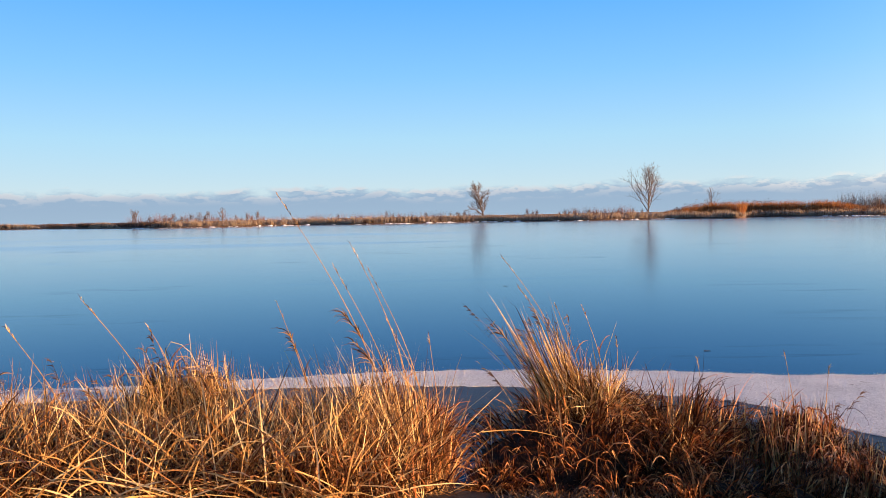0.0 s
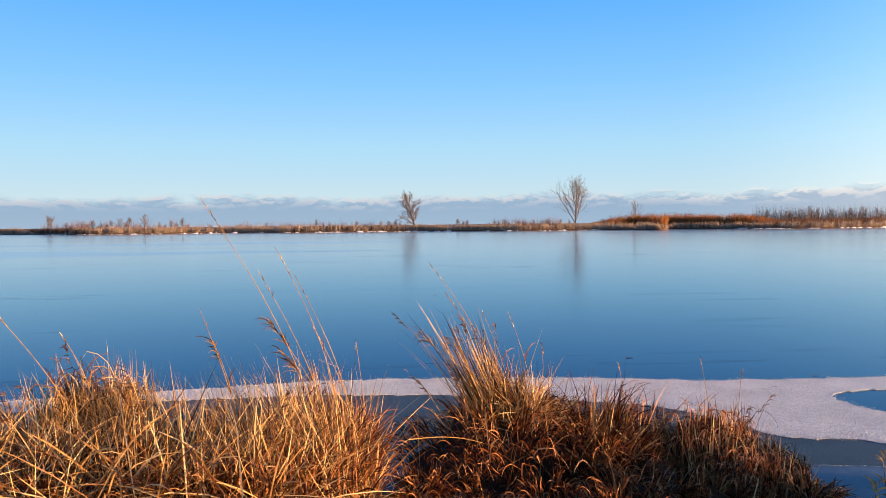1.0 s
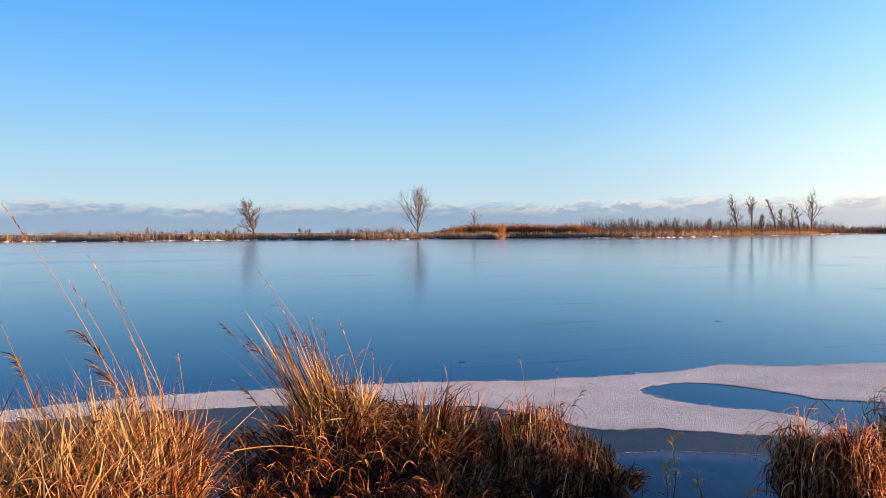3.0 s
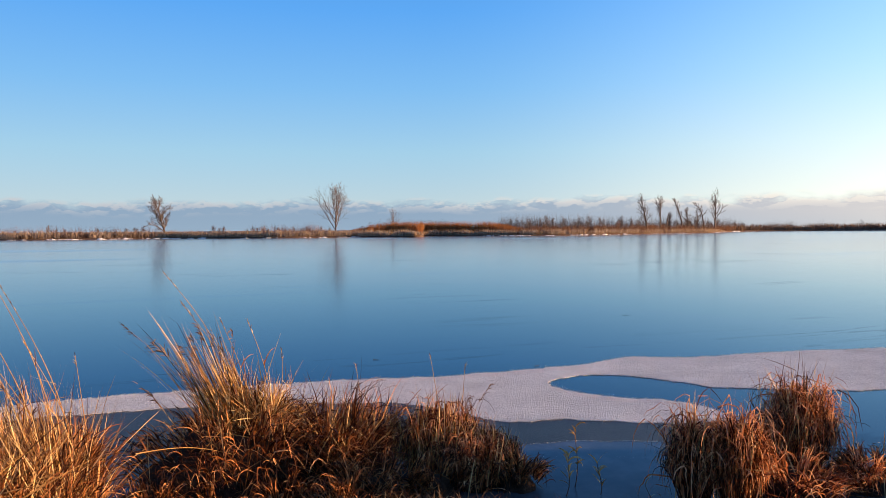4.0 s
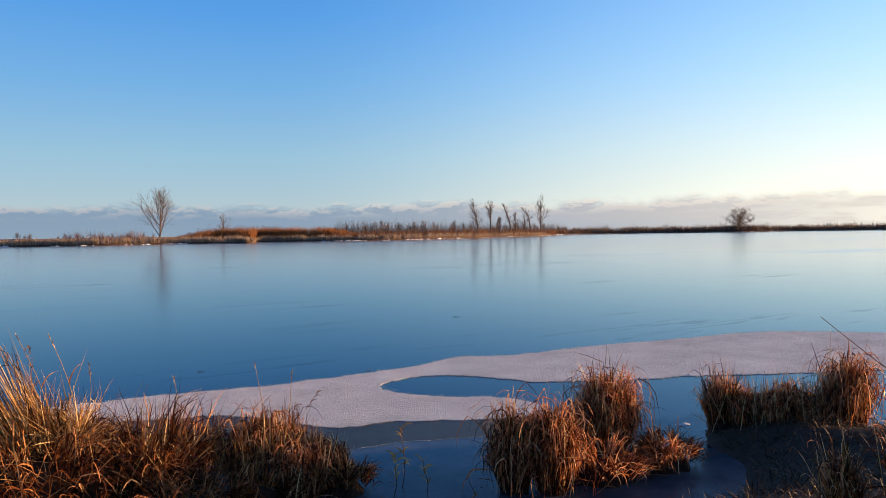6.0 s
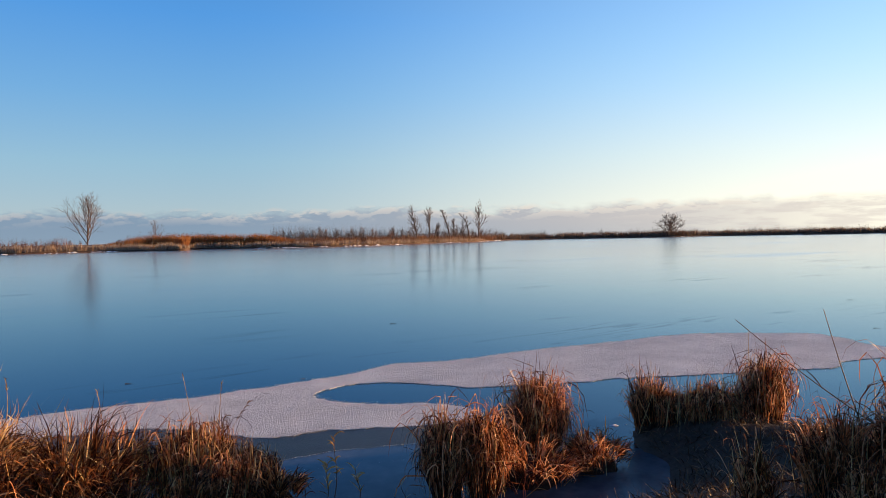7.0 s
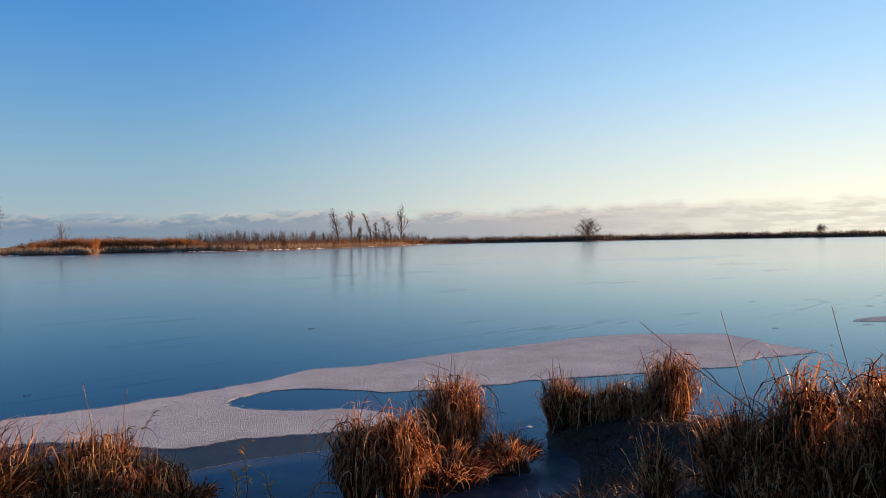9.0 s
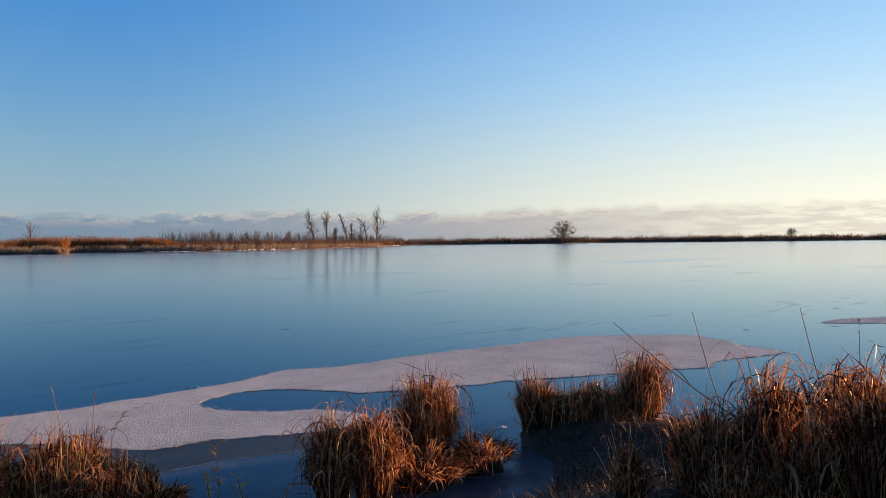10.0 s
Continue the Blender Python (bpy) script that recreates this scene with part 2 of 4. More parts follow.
def grey_ice_build(n):
    pos = n.add("ShaderNodeNewGeometry").outputs["Position"]
    a, b = n.noise(pos, 1.1, 5.0, 0.6), n.noise(pos, 60.0, 4.0, 0.7)
    f = n.math("MULTIPLY_ADD", b, 0.5, n.math("MULTIPLY", a, 0.5))
    col = n.mix(n.step(f, 0.35, 0.68), (0.018, 0.026, 0.038, 1), (0.052, 0.064, 0.082, 1))
    bp = n.add("ShaderNodeBump", {"Strength": 0.35, "Distance": 0.01, "Height": b}).outputs[0]
    return n.add("ShaderNodeBsdfPrincipled", {"Base Color": col, "Roughness": 0.42, "IOR": 1.31, "Specular IOR Level": 0.32, "Normal": bp}).outputs[0]


GREY_ICE = material("grey_young_ice", grey_ice_build)
ICE, FROST, FLAKE, THIN_ICE = material("lake_ice", ice_build), material("hoarfrost", frost_build), material("frost_flakes", flake_build), material("refrozen_ice", thin_ice_build)
SNOW = plain_material("crusted_snow", (0.55, 0.60, 0.68), (0.85, 0.86, 0.88), 8.0, rough=0.6)

rng = np.random.default_rng(7)


# ---------------------------------------------------------------- mesh helpers
def mesh_of(name, verts, quads=None, tris=None, mat=None, smooth=False):
    """A mesh from arrays of places, four-cornered and three-cornered faces."""
    verts = np.asarray(verts, np.float32).reshape(-1, 3)
    quads = np.asarray(quads if quads is not None else np.zeros((0, 4)), np.int32).reshape(-1, 4)
    tris = np.asarray(tris if tris is not None else np.zeros((0, 3)), np.int32).reshape(-1, 3)
    me = bpy.data.meshes.new(name)
    me.vertices.add(len(verts))
    me.vertices.foreach_set("co", verts.ravel())
    me.loops.add(quads.size + tris.size)
    me.loops.foreach_set("vertex_index", np.concatenate([quads.ravel(), tris.ravel()]))
    me.polygons.add(len(quads) + len(tris))
    starts = np.concatenate([np.arange(len(quads)) * 4, quads.size + np.arange(len(tris)) * 3]).astype(np.int32)
    me.polygons.foreach_set("loop_start", starts)
    me.update(calc_edges=True)
    if smooth:
        me.polygons.foreach_set("use_smooth", np.ones(len(me.polygons), bool))
    me.validate()
    if mat:
        me.materials.append(mat)
    return me


def part(name, me, parent, label=""):
    ob = new(name, me)
    ob.parent = parent
    return tagged(ob, label)


def blades(root, az, tilt, bend, length, width, seg=4, power=1.4, twist=None, blunt=0.0):
    """Tapered, bent ribbons. az: the way they lean; tilt: from the vertical at the root; bend: how much more by the tip."""
    root = np.asarray(root, float)
    count = len(root)
    az, tilt, bend, length, width = (np.broadcast_to(np.asarray(v, float), count) for v in (az, tilt, bend, length, width))
    twist = rng.uniform(-1.2, 1.2, count) if twist is None else np.broadcast_to(twist, count)
    p, verts = root.copy(), []
    for k in range(seg + 1):
        s = k / seg
        out = np.stack([np.cos(az), np.sin(az), 0 * az], 1)
        side = np.stack([-np.sin(az), np.cos(az), 0 * az], 1)
        th = tilt + bend * s**power
        if k < seg:
            nrm = out * np.cos(th)[:, None] - np.outer(np.sin(th), (0, 0, 1))
            tw = twist * (0.6 + 0.8 * s)
            w = (side * np.cos(tw)[:, None] + nrm * np.sin(tw)[:, None]) * (width * (0.75 + 0.5 * s if s < 0.4 else (1 - s) ** (0.7 - blunt) * 1.3))[:, None] / 2
            verts += [p - w, p + w]
            mid = tilt + bend * ((k + 0.5) / seg) ** power
            p = p + (out * np.sin(mid)[:, None] + np.outer(np.cos(mid), (0, 0, 1))) * (length / seg)[:, None]
        else:
            verts.append(p)
    per = 2 * seg + 1
    v = np.stack(verts, 1).reshape(-1, 3)
    base = np.arange(count)[:, None] * per
    quads = np.concatenate([base + [2 * k, 2 * k + 1, 2 * k + 3, 2 * k + 2] for k in range(seg - 1)]) if seg > 1 else None
    tris = base + [2 * seg - 2, 2 * seg - 1, 2 * seg]
    return v, quads, tris


def leaves(root, way, length, width, seg, droop_at, droop, wander=0.1, kink=0.0, floor=0.0):
    """Ribbons that start along way, fall over at a share droop_at of their length, and waver and buckle on the way."""
    p, d = np.array(root, float), np.array(way, float)
    count = len(p)
    length, width, droop_at, droop = (np.broadcast_to(np.asarray(v, float), count) for v in (length, width, droop_at, droop))
    ref = rng.normal(0, 1, (count, 3))
    verts = []
    for k in range(seg + 1):
        s = k / seg
        d /= np.linalg.norm(d, axis=1)[:, None] + 1e-9
        if k == seg:
            verts.append(p)
            break
        side = np.cross(d, ref)
        side /= np.linalg.norm(side, axis=1)[:, None] + 1e-9
        w = side * (width * (0.7 + 0.6 * s if s < 0.5 else 1.0 - 0.75 * (s - 0.5) * 2))[:, None] / 2
        verts += [p - w, p + w]
        p = p + d * (length / seg)[:, None]
        low = p[:, 2] < floor
        p[low, 2] = floor
        fall = np.clip((s - droop_at) * 8 + 0.5, 0, 1) * droop
        d = d + rng.normal(0, wander, (count, 3)) * (0.35 + 0.65 * np.minimum(fall / 0.4, 1.0))[:, None]
        d[:, :2] *= (1 - 0.36 * np.minimum(fall, 1.0))[:, None]
        d[:, 2] -= fall
        d[low, 2] = np.abs(d[low, 2]) * 0.2
        if kink:
            b = rng.random(count) < kink * np.where(fall > 0, 1.5, 0.15)
            d[b] += rng.normal(0, 0.75, (b.sum(), 3))
        ref = ref + rng.normal(0, 0.22, (count, 3))
    per = 2 * seg + 1
    base = np.arange(count)[:, None] * per
    quads = np.concatenate([base + [2 * k, 2 * k + 1, 2 * k + 3, 2 * k + 2] for k in range(seg - 1)])
    return np.stack(verts, 1).reshape(-1, 3), quads, base + [2 * seg - 2, 2 * seg - 1, 2 * seg]


def join(groups):
    """Several (verts, quads, tris) as one."""
    vs, qs, ts, n = [], [], [], 0
    for v, q, t in groups:
        vs.append(v)
        if q is not None and len(q):
            qs.append(np.asarray(q) + n)
        if t is not None and len(t):
            ts.append(np.asarray(t) + n)
        n += len(v)
    return np.concatenate(vs), (np.concatenate(qs) if qs else None), (np.concatenate(ts) if ts else None)


def tube(points, radii, sides=5):
    """A tapered tube along points."""
    pts = np.asarray(points, float)
    tang = np.gradient(pts, axis=0)
    tang /= np.linalg.norm(tang, axis=1)[:, None] + 1e-9
    ref = np.where(np.abs(tang[:, 2:3]) > 0.9, [[1.0, 0, 0]], [[0, 0, 1.0]])
    a = np.cross(tang, ref)
    a /= np.linalg.norm(a, axis=1)[:, None] + 1e-9
    b = np.cross(tang, a)
    ang = np.arange(sides) * 2 * np.pi / sides
    ring = a[:, None] * np.cos(ang)[None, :, None] + b[:, None] * np.sin(ang)[None, :, None]
    v = (pts[:, None] + ring * np.asarray(radii, float)[:, None, None]).reshape(-1, 3)
    i, j = np.meshgrid(np.arange(len(pts) - 1), np.arange(sides), indexing="ij")
    jn = (j + 1) % sides
    q = np.stack([i * sides + j, i * sides + jn, (i + 1) * sides + jn, (i + 1) * sides + j], -1).reshape(-1, 4)
    return v, q, None


def lump(rx, ry, h, seed, rings=7, around=18, rough=0.18):
    """An uneven dome that stands on z = 0, a little sunk in."""
    v = []
    for i in range(rings + 1):
        e = i / rings * math.pi / 2
        for j in range(around):
            a = j / around * 2 * math.pi
            d = Vector((math.cos(a) * math.cos(e), math.sin(a) * math.cos(e), math.sin(e)))
            k = 1 + rough * 2 * noise.noise(d * 2.2 + Vector((seed * 7.3, seed, 0)))
            v.append((d.x * rx * k, d.y * ry * k, d.z * h * k - 0.06))
    q = [(i * around + j, i * around + (j + 1) % around, (i + 1) * around + (j + 1) % around, (i + 1) * around + j) for i in range(rings) for j in range(around)]
    return np.array(v), np.array(q), None


# ---------------------------------------------------------------- ice, frost and banks
def spline(points, step, closed=True, wobble=0.0, freq=2.0, seed=0.0):
    """A smooth line through a few places, with an uneven edge."""
    p = np.asarray(points, float)
    out, m = [], len(p)
    for i in range(m if closed else m - 1):
        a, b, c, d = (p[(i + k) % m] if closed else p[min(max(i + k, 0), m - 1)] for k in (-1, 0, 1, 2))
        cnt = max(2, int(np.linalg.norm(c - b) / step))
        for s in np.arange(cnt) / cnt:
            q = 0.5 * (2 * b + (c - a) * s + (2 * a - 5 * b + 4 * c - d) * s * s + (3 * b - a - 3 * c + d) * s**3)
            if wobble:
                w = noise.noise_vector(Vector((q[0] * freq, q[1] * freq, seed))) + noise.noise_vector(Vector((q[0] * freq * 4, q[1] * freq * 4, seed))) * 0.6
                q = q + wobble * np.array(w[:2])
            out.append(q)
    if not closed:
        out.append(p[-1])
    return np.array(out)


def inside(pts, poly):
    x, y = pts[:, 0:1], pts[:, 1:2]
    x0, y0, x1, y1 = poly[:, 0], poly[:, 1], np.roll(poly[:, 0], -1), np.roll(poly[:, 1], -1)
    cross = ((y0 > y) != (y1 > y)) & (x < (x1 - x0) * (y - y0) / (y1 - y0 + 1e-12) + x0)
    return cross.sum(1) % 2 == 1


def sheet(name, outline, z, mat):
    bm = bmesh.new()
    vs = [bm.verts.new((x, y, z)) for x, y in outline]
    es = [bm.edges.new((vs[i], vs[(i + 1) % len(vs)])) for i in range(len(vs))]
    bmesh.ops.triangle_fill(bm, use_beauty=True, use_dissolve=False, edges=es, normal=(0, 0, 1))
    low = [bm.verts.new((x, y, -0.01)) for x, y in outline]
    for i in range(len(vs)):
        j = (i + 1) % len(vs)
        bm.faces.new((vs[i], vs[j], low[j], low[i]))
    me = bpy.data.meshes.new(name)
    bm.to_mesh(me)
    bm.free()
    me.materials.append(mat)
    return me


def disc(radius, rings, around):
    r = np.concatenate([[0.0], np.geomspace(3.0, radius, rings)])
    a = np.arange(around) * 2 * np.pi / around
    v = np.stack([np.outer(r, np.cos(a)), np.outer(r, np.sin(a)), 0 * np.outer(r, a)], -1).reshape(-1, 3)
    i, j = np.meshgrid(np.arange(rings), np.arange(around), indexing="ij")
    jn = (j + 1) % around
    q = np.stack([i * around + j, (i + 1) * around + j, (i + 1) * around + jn, i * around + jn], -1).reshape(-1, 4)
    return v, q, None


v, q, t = disc(4600.0, 40, 96)
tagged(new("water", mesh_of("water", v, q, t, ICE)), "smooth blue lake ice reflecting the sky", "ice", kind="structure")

FROST_EDGE = [(-9, 8.9), (-4, 9.3), (-0.6, 9.85), (2.5, 9.6), (4.2, 9.22), (5.2, 9.12), (6.5, 9.08), (7.7, 9.25), (8.5, 8.85), (10.2, 8.6), (12.0, 8.12), (13.9, 7.65), (15.4, 6.1), (15.3, 5.3), (14.7, 4.5), (14.3, 3.62),
              (13.5, 3.85), (12.7, 4.2), (12.0, 4.1), (11.4, 4.5), (10.3, 5.15), (9.2, 5.9), (8.4, 6.25), (7.3, 6.95), (7.05, 7.45), (6.7, 8.03), (6.3, 8.36), (5.85, 8.42), (5.42, 8.22), (5.33, 7.85), (5.45, 7.5), (5.75, 7.0), (6.3, 6.5),
              (6.2, 5.8), (5.4, 5.92), (4.7, 6.4), (4.35, 6.55), (3.88, 6.76), (3.35, 7.8), (2.75, 8.2), (0.2, 8.95), (-2.4, 9.0), (-5, 8.5), (-9, 8.2)]
frost_line = spline(FROST_EDGE, 0.06, wobble=0.075, freq=2.6)
frost = tagged(new("frost_crust", sheet("frost_crust", frost_line, 0.009, FROST)), "white granular hoarfrost crust lying on the lake ice", "frost", kind="structure")


def frost_flakes(outline, count, size):
    lo, hi = outline.min(0) - 0.05, outline.max(0) + 0.05
    pts = rng.uniform(lo, hi, (count * 4, 2))
    return flakes_at(pts[inside(pts, outline)][:count], size)


def flakes_at(pts, size):
    m = len(pts)
    a, tilt, s = rng.uniform(0, 6.283, m), rng.uniform(0.2, 1.5, m), size * rng.uniform(0.5, 1.5, m)
    u = np.stack([np.cos(a), np.sin(a), 0 * a], 1) * s[:, None]
    w = np.stack([-np.sin(a) * np.cos(tilt), np.cos(a) * np.cos(tilt), np.sin(tilt)], 1) * (s * rng.uniform(0.4, 1.0, m))[:, None]
    c = np.stack([pts[:, 0], pts[:, 1], 0 * a + 0.010], 1)
    v = np.stack([c - u * 0.5, c + u * 0.5, c + u * 0.25 + w, c - u * 0.35 + w * 0.8], 1).reshape(-1, 3)
    return v, np.arange(m)[:, None] * 4 + [0, 1, 2, 3], None


def edge_flakes(line, count, size, spread):
    """Loose crystals strewn along an outline."""
    k, f = rng.integers(0, len(line) - 1, count), rng.uniform(0, 1, (count, 1))
    c = line[k] * (1 - f) + line[k + 1] * f + rng.normal(0, spread, (count, 2)) * rng.uniform(0.2, 1.0, (count, 1))
    return flakes_at(c, size)


v, q, t = join([frost_flakes(frost_line, 150000, 0.0065), edge_flakes(frost_line, 22000, 0.007, 0.06)])
tagged(new("frost_crystals", mesh_of("frost_crystals", v, q, t, FLAKE)), "tiny glittering white frost crystals standing on the crust", "frost", kind="stuff")

far_frost = spline([(19.6, 4.3), (21.0, 3.9), (22.5, 2.6), (23.5, 0.8), (21.2, 1.6), (20.3, 3.0)], 0.1, wobble=0.08, freq=1.5)
tagged(new("frost_crust", sheet("frost_crust", far_frost, 0.006, FROST)), "small patch of pinkish hoarfrost on the lake ice", "frost", kind="structure")
v, q, t = frost_flakes(far_frost, 9000, 0.014)
tagged(new("frost_crystals", mesh_of("frost_crystals", v, q, t, FLAKE)), "tiny frost crystals on the small frost patch", "frost", kind="stuff")

SLUSH_EDGE = [(-9, 8.4), (-5, 8.75), (-2.4, 9.2), (0.2, 9.15), (2.75, 8.4), (3.5, 7.95), (4.1, 6.95), (4.8, 6.55), (5.6, 6.1), (6.1, 5.6), (5.7, 4.9), (4.85, 5.3), (4.2, 5.6), (3.6, 5.7), (2.6, 5.9), (0.5, 6.2), (-2, 6.4), (-6, 6.8), (-9, 7.2)]
tagged(new("grey_ice_strip", sheet("grey_ice_strip", spline(SLUSH_EDGE, 0.1, wobble=0.05, freq=1.8), 0.003, GREY_ICE)), "dull slate-grey strip of young ice inside the frost", "ice", kind="structure")

plate = spline([(2.6, 6.1), (3.6, 5.85), (4.2, 5.75), (4.85, 5.42), (5.4, 4.9), (6.2, 4.0), (6.4, 3.2), (5.4, 2.4), (4.2, 3.0), (3.2, 3.9), (2.2, 4.9)], 0.08, wobble=0.05, freq=1.8)
tagged(new("refrozen_ice_plate", sheet("refrozen_ice_plate", plate, 0.006, THIN_ICE)), "thin dull refrozen ice along the marshy edge", "ice", kind="structure")
outer = plate[(plate[:, 1] > 4.3) & (plate[:, 0] > 2.5) & (plate[:, 0] + plate[:, 1] > 8.2)]
v, q, t = edge_flakes(outer, 1500, 0.0055, 0.006)
tagged(new("frost_crystals", mesh_of("frost_crystals", v, q, t, FLAKE)), "thin pale line of frost along the edge of the refrozen ice", "frost", kind="stuff")

# near bank: the land on which the camera stands
SHORE = np.array([(-40, 9.5), (-12, 7.2), (-6, 6.6), (-3.5, 6.35), (-1.5, 6.2), (-0.2, 5.85), (0.6, 5.25), (1.4, 5.1), (2.4, 4.75), (3.1, 4.2), (3.6, 3.5), (4.6, 3.0), (5.3, 2.75), (5.9, 3.15), (6.35, 3.75), (6.9, 4.2), (7.3, 3.75), (7.75, 2.95),
                  (8.1, 2.3), (8.2, 1.2), (8.7, -0.4), (10.5, -1.5), (14, -1.2), (17, -0.6), (20, -2.0), (60, -14), (300, -90)])


def shore_distance(x, y):
    """Metres inland of the near shore; minus out on the ice."""
    p = np.stack([x, y], -1)[:, None]
    a, b = SHORE[:-1], SHORE[1:]
    d = b - a
    s = (((p - a) * d).sum(-1) / (d * d).sum(-1)).clip(0, 1)
    near = np.linalg.norm(p - (a + s[..., None] * d), axis=-1).min(1)
    line = np.interp(x, SHORE[:, 0], SHORE[:, 1])
    return np.where(y < line, near, -near)


def ground_height(x, y):
    x, y = np.atleast_1d(np.asarray(x, float)), np.atleast_1d(np.asarray(y, float))
    s = shore_distance(x, y)
    z = np.where(s > 0, 0.50 * (1 - np.exp(-s.clip(0) / 0.85)), 0.25 * s)
    # a low unseen dyke, added off to the sunny side to shade the clumps
    along, across = (x - 14.04) * 0.485 + (y + 3.51) * 0.873, (x - 14.04) * 0.873 - (y + 3.51) * 0.485
    z = z + (0.98 + 0.42 / (1 + np.exp(((along + 0.2) / 0.3).clip(-60, 60)))) * np.exp(-(across / 1.5) ** 2) * np.where(s > -3.0, 1, 0) / (1 + np.exp(((along - 3.2) / 0.3).clip(-60, 60)))
    rough = np.array([noise.noise(Vector((a * 0.9, b * 0.9, 0))) * 0.07 + noise.noise(Vector((a * 4, b * 4, 5))) * 0.025 for a, b in zip(x, y)])
    return np.maximum(z + rough * (s > 0), -0.6)


def near_ground():
    xs = np.concatenate([[-1500, -500, -150, -60, -30, -15], np.arange(-9, 19.01, 0.16), [20, 24, 30, 60, 150, 500, 1500]])
    ys = np.concatenate([[-1500, -500, -150, -60, -30, -16], np.arange(-9, 7.6, 0.16), [8.5, 10, 12]])
    gx, gy = np.meshgrid(xs, ys)
    z = ground_height(gx.ravel(), gy.ravel())
    v = np.stack([gx.ravel(), gy.ravel(), z], 1)
    w = len(xs)
    i, j = np.meshgrid(np.arange(len(ys) - 1), np.arange(w - 1), indexing="ij")
    q = np.stack([i * w + j, i * w + j + 1, (i + 1) * w + j + 1, (i + 1) * w + j], -1).reshape(-1, 4)
    keep = v[q][:, :, 2].max(1) > -0.5
    return v, q[keep], None


v, q, t = near_ground()
tagged(new("ground", mesh_of("ground", v, q, t, SOIL, smooth=True)), "dark marshy bank of bare frozen soil", "ground", kind="structure")


# ---------------------------------------------------------------- grass tussocks
def tussock(name, label, place, rx, ry, h, count, mat, straw=0.15, lean=(0.0, 0.0), style="mop", late=False, stems=0, stem_h=0.5, width=0.011, core=0.55, reach=(0.5, 1.1), toss=None, body=0.66, seed=1, group="tussocks on the bank"):
    """A clump of dead grass: a matted root clump coloured dark for the inner shade, locks of leaves, straight straws
    and seeding stems.
    style: mop, locks that rise and fall outwards; hang, locks that stand up and fold down the flanks; sheaf, upright;
    stand, long straws tossed about over a mat of leaves.
    toss: the way the straws of a stand mostly lean, in radians."""
    x, y = place
    z = max(float(ground_height(x, y)[0]), 0.0)
    thing = tagged(new(name), label, "grass", group)
    thing.location = (x, y, z)
    me = mesh_of("root_clump", *lump(rx * body, ry * body, h * core * 0.85, seed), mat=SHADE_THATCH, smooth=True)
    part("root_clump", me, thing, "matted thatch coloured near black for the shade inside")

    def spots(m, spread):
        a, r = rng.uniform(0, 6.283, m), np.sqrt(rng.uniform(0, 1, m)) * spread
        return a, r

    def dome(a, r, share):
        return np.stack([np.cos(a) * r * rx, np.sin(a) * r * ry, h * core * 0.95 * np.sqrt(np.maximum(0, 1 - r * r)) * share - 0.03], 1)

    def heading(az, tilt):
        return np.stack([np.cos(az) * np.sin(tilt), np.sin(az) * np.sin(tilt), np.cos(tilt)], 1)

    def bent(v):
        return v + np.maximum(v[:, 2:3], 0) * np.array([[lean[0], lean[1], 0]])

    m = int(count * (1 - straw))
    k = max(7, m // 34)
    la, lr = spots(k, 0.92)
    which = rng.integers(0, k, m)
    wide = width * rng.uniform(0.45, 1.3, m)
    a, r = la[which] + rng.normal(0, 0.22, m), np.clip(lr[which] + rng.normal(0, 0.07, m), 0, 0.98)
    az = (la + rng.normal(0, 0.7, k))[which] + rng.normal(0, 0.38, m)
    if style == "hang":
        top = (h * (1.0 - 0.50 * lr**2) * rng.uniform(0.62, 1.04, k))[which] * rng.uniform(0.62, 1.02, m)
        p = dome(a, r * 0.72, rng.uniform(0.0, 0.75, m))
        rise = np.maximum(top - p[:, 2], 0.10)
        fall = top * (rng.uniform(0.10, 0.40, m) if late else rng.uniform(0.22, 0.85, m))
        loose = rng.random(m) < 0.07
        fall = np.where(loose, 0.06, fall)
        g = leaves(p, heading(az, np.abs(0.02 + 0.14 * r + rng.normal(0, 0.13, m))), rise + fall, wide * 1.1, 12, rise / (rise + fall) - 0.10, np.where(loose, 0.15, rng.uniform(0.6, 1.2, m)), 0.22, 0.09)
    elif style == "sheaf":
        p = dome(a, r, rng.uniform(0.2, 1.0, m))
        g = leaves(p, heading(az, np.abs(rng.normal(0.05, 0.07, m))), h * (0.30 + 0.80 * rng.random(m) ** 2.6), wide * 0.7, 6, 0.6, rng.uniform(0.0, 0.22, m), 0.04, 0.02)
    elif style == "stand":
        p = dome(a, r, rng.uniform(0.5, 1.0, m))
        g = leaves(p, heading(az, np.abs(rng.normal(0.5, 0.3, m))), h * rng.uniform(0.35, 1.0, m), wide, 7, 0.35, rng.uniform(0.05, 0.5, m), 0.12, 0.08)
    else:
        p = dome(a, r * 0.95, rng.uniform(0.55, 1.0, m))
        long_ = (h * rng.uniform(*reach, k))[which] * rng.uniform(0.6, 1.15, m)
        g = leaves(p, heading(az, np.abs(0.15 + 0.75 * r + rng.normal(0, 0.16, m))), long_, wide, 9, rng.uniform(0.15, 0.45, m), rng.uniform(0.16, 0.46, m), 0.09, 0.045)
    v, q, t = g
    tagged(part("leaf_mass", mesh_of("leaf_mass", bent(v), q, t, LEAF if style == "stand" else mat), thing), kind="stuff")
    m = max(12, int(count * straw))
    a, r = spots(m, 1.0)
    p = dome(a, r, rng.uniform(0.3, 1.0, m))
    if style == "stand":
        k = max(6, m // 16)
        la = rng.normal(toss, 0.8, k) if toss is not None else rng.uniform(0, 6.283, k)
        lt = np.abs(rng.normal(0.80, 0.45, k))
        which = rng.integers(0, k, m)
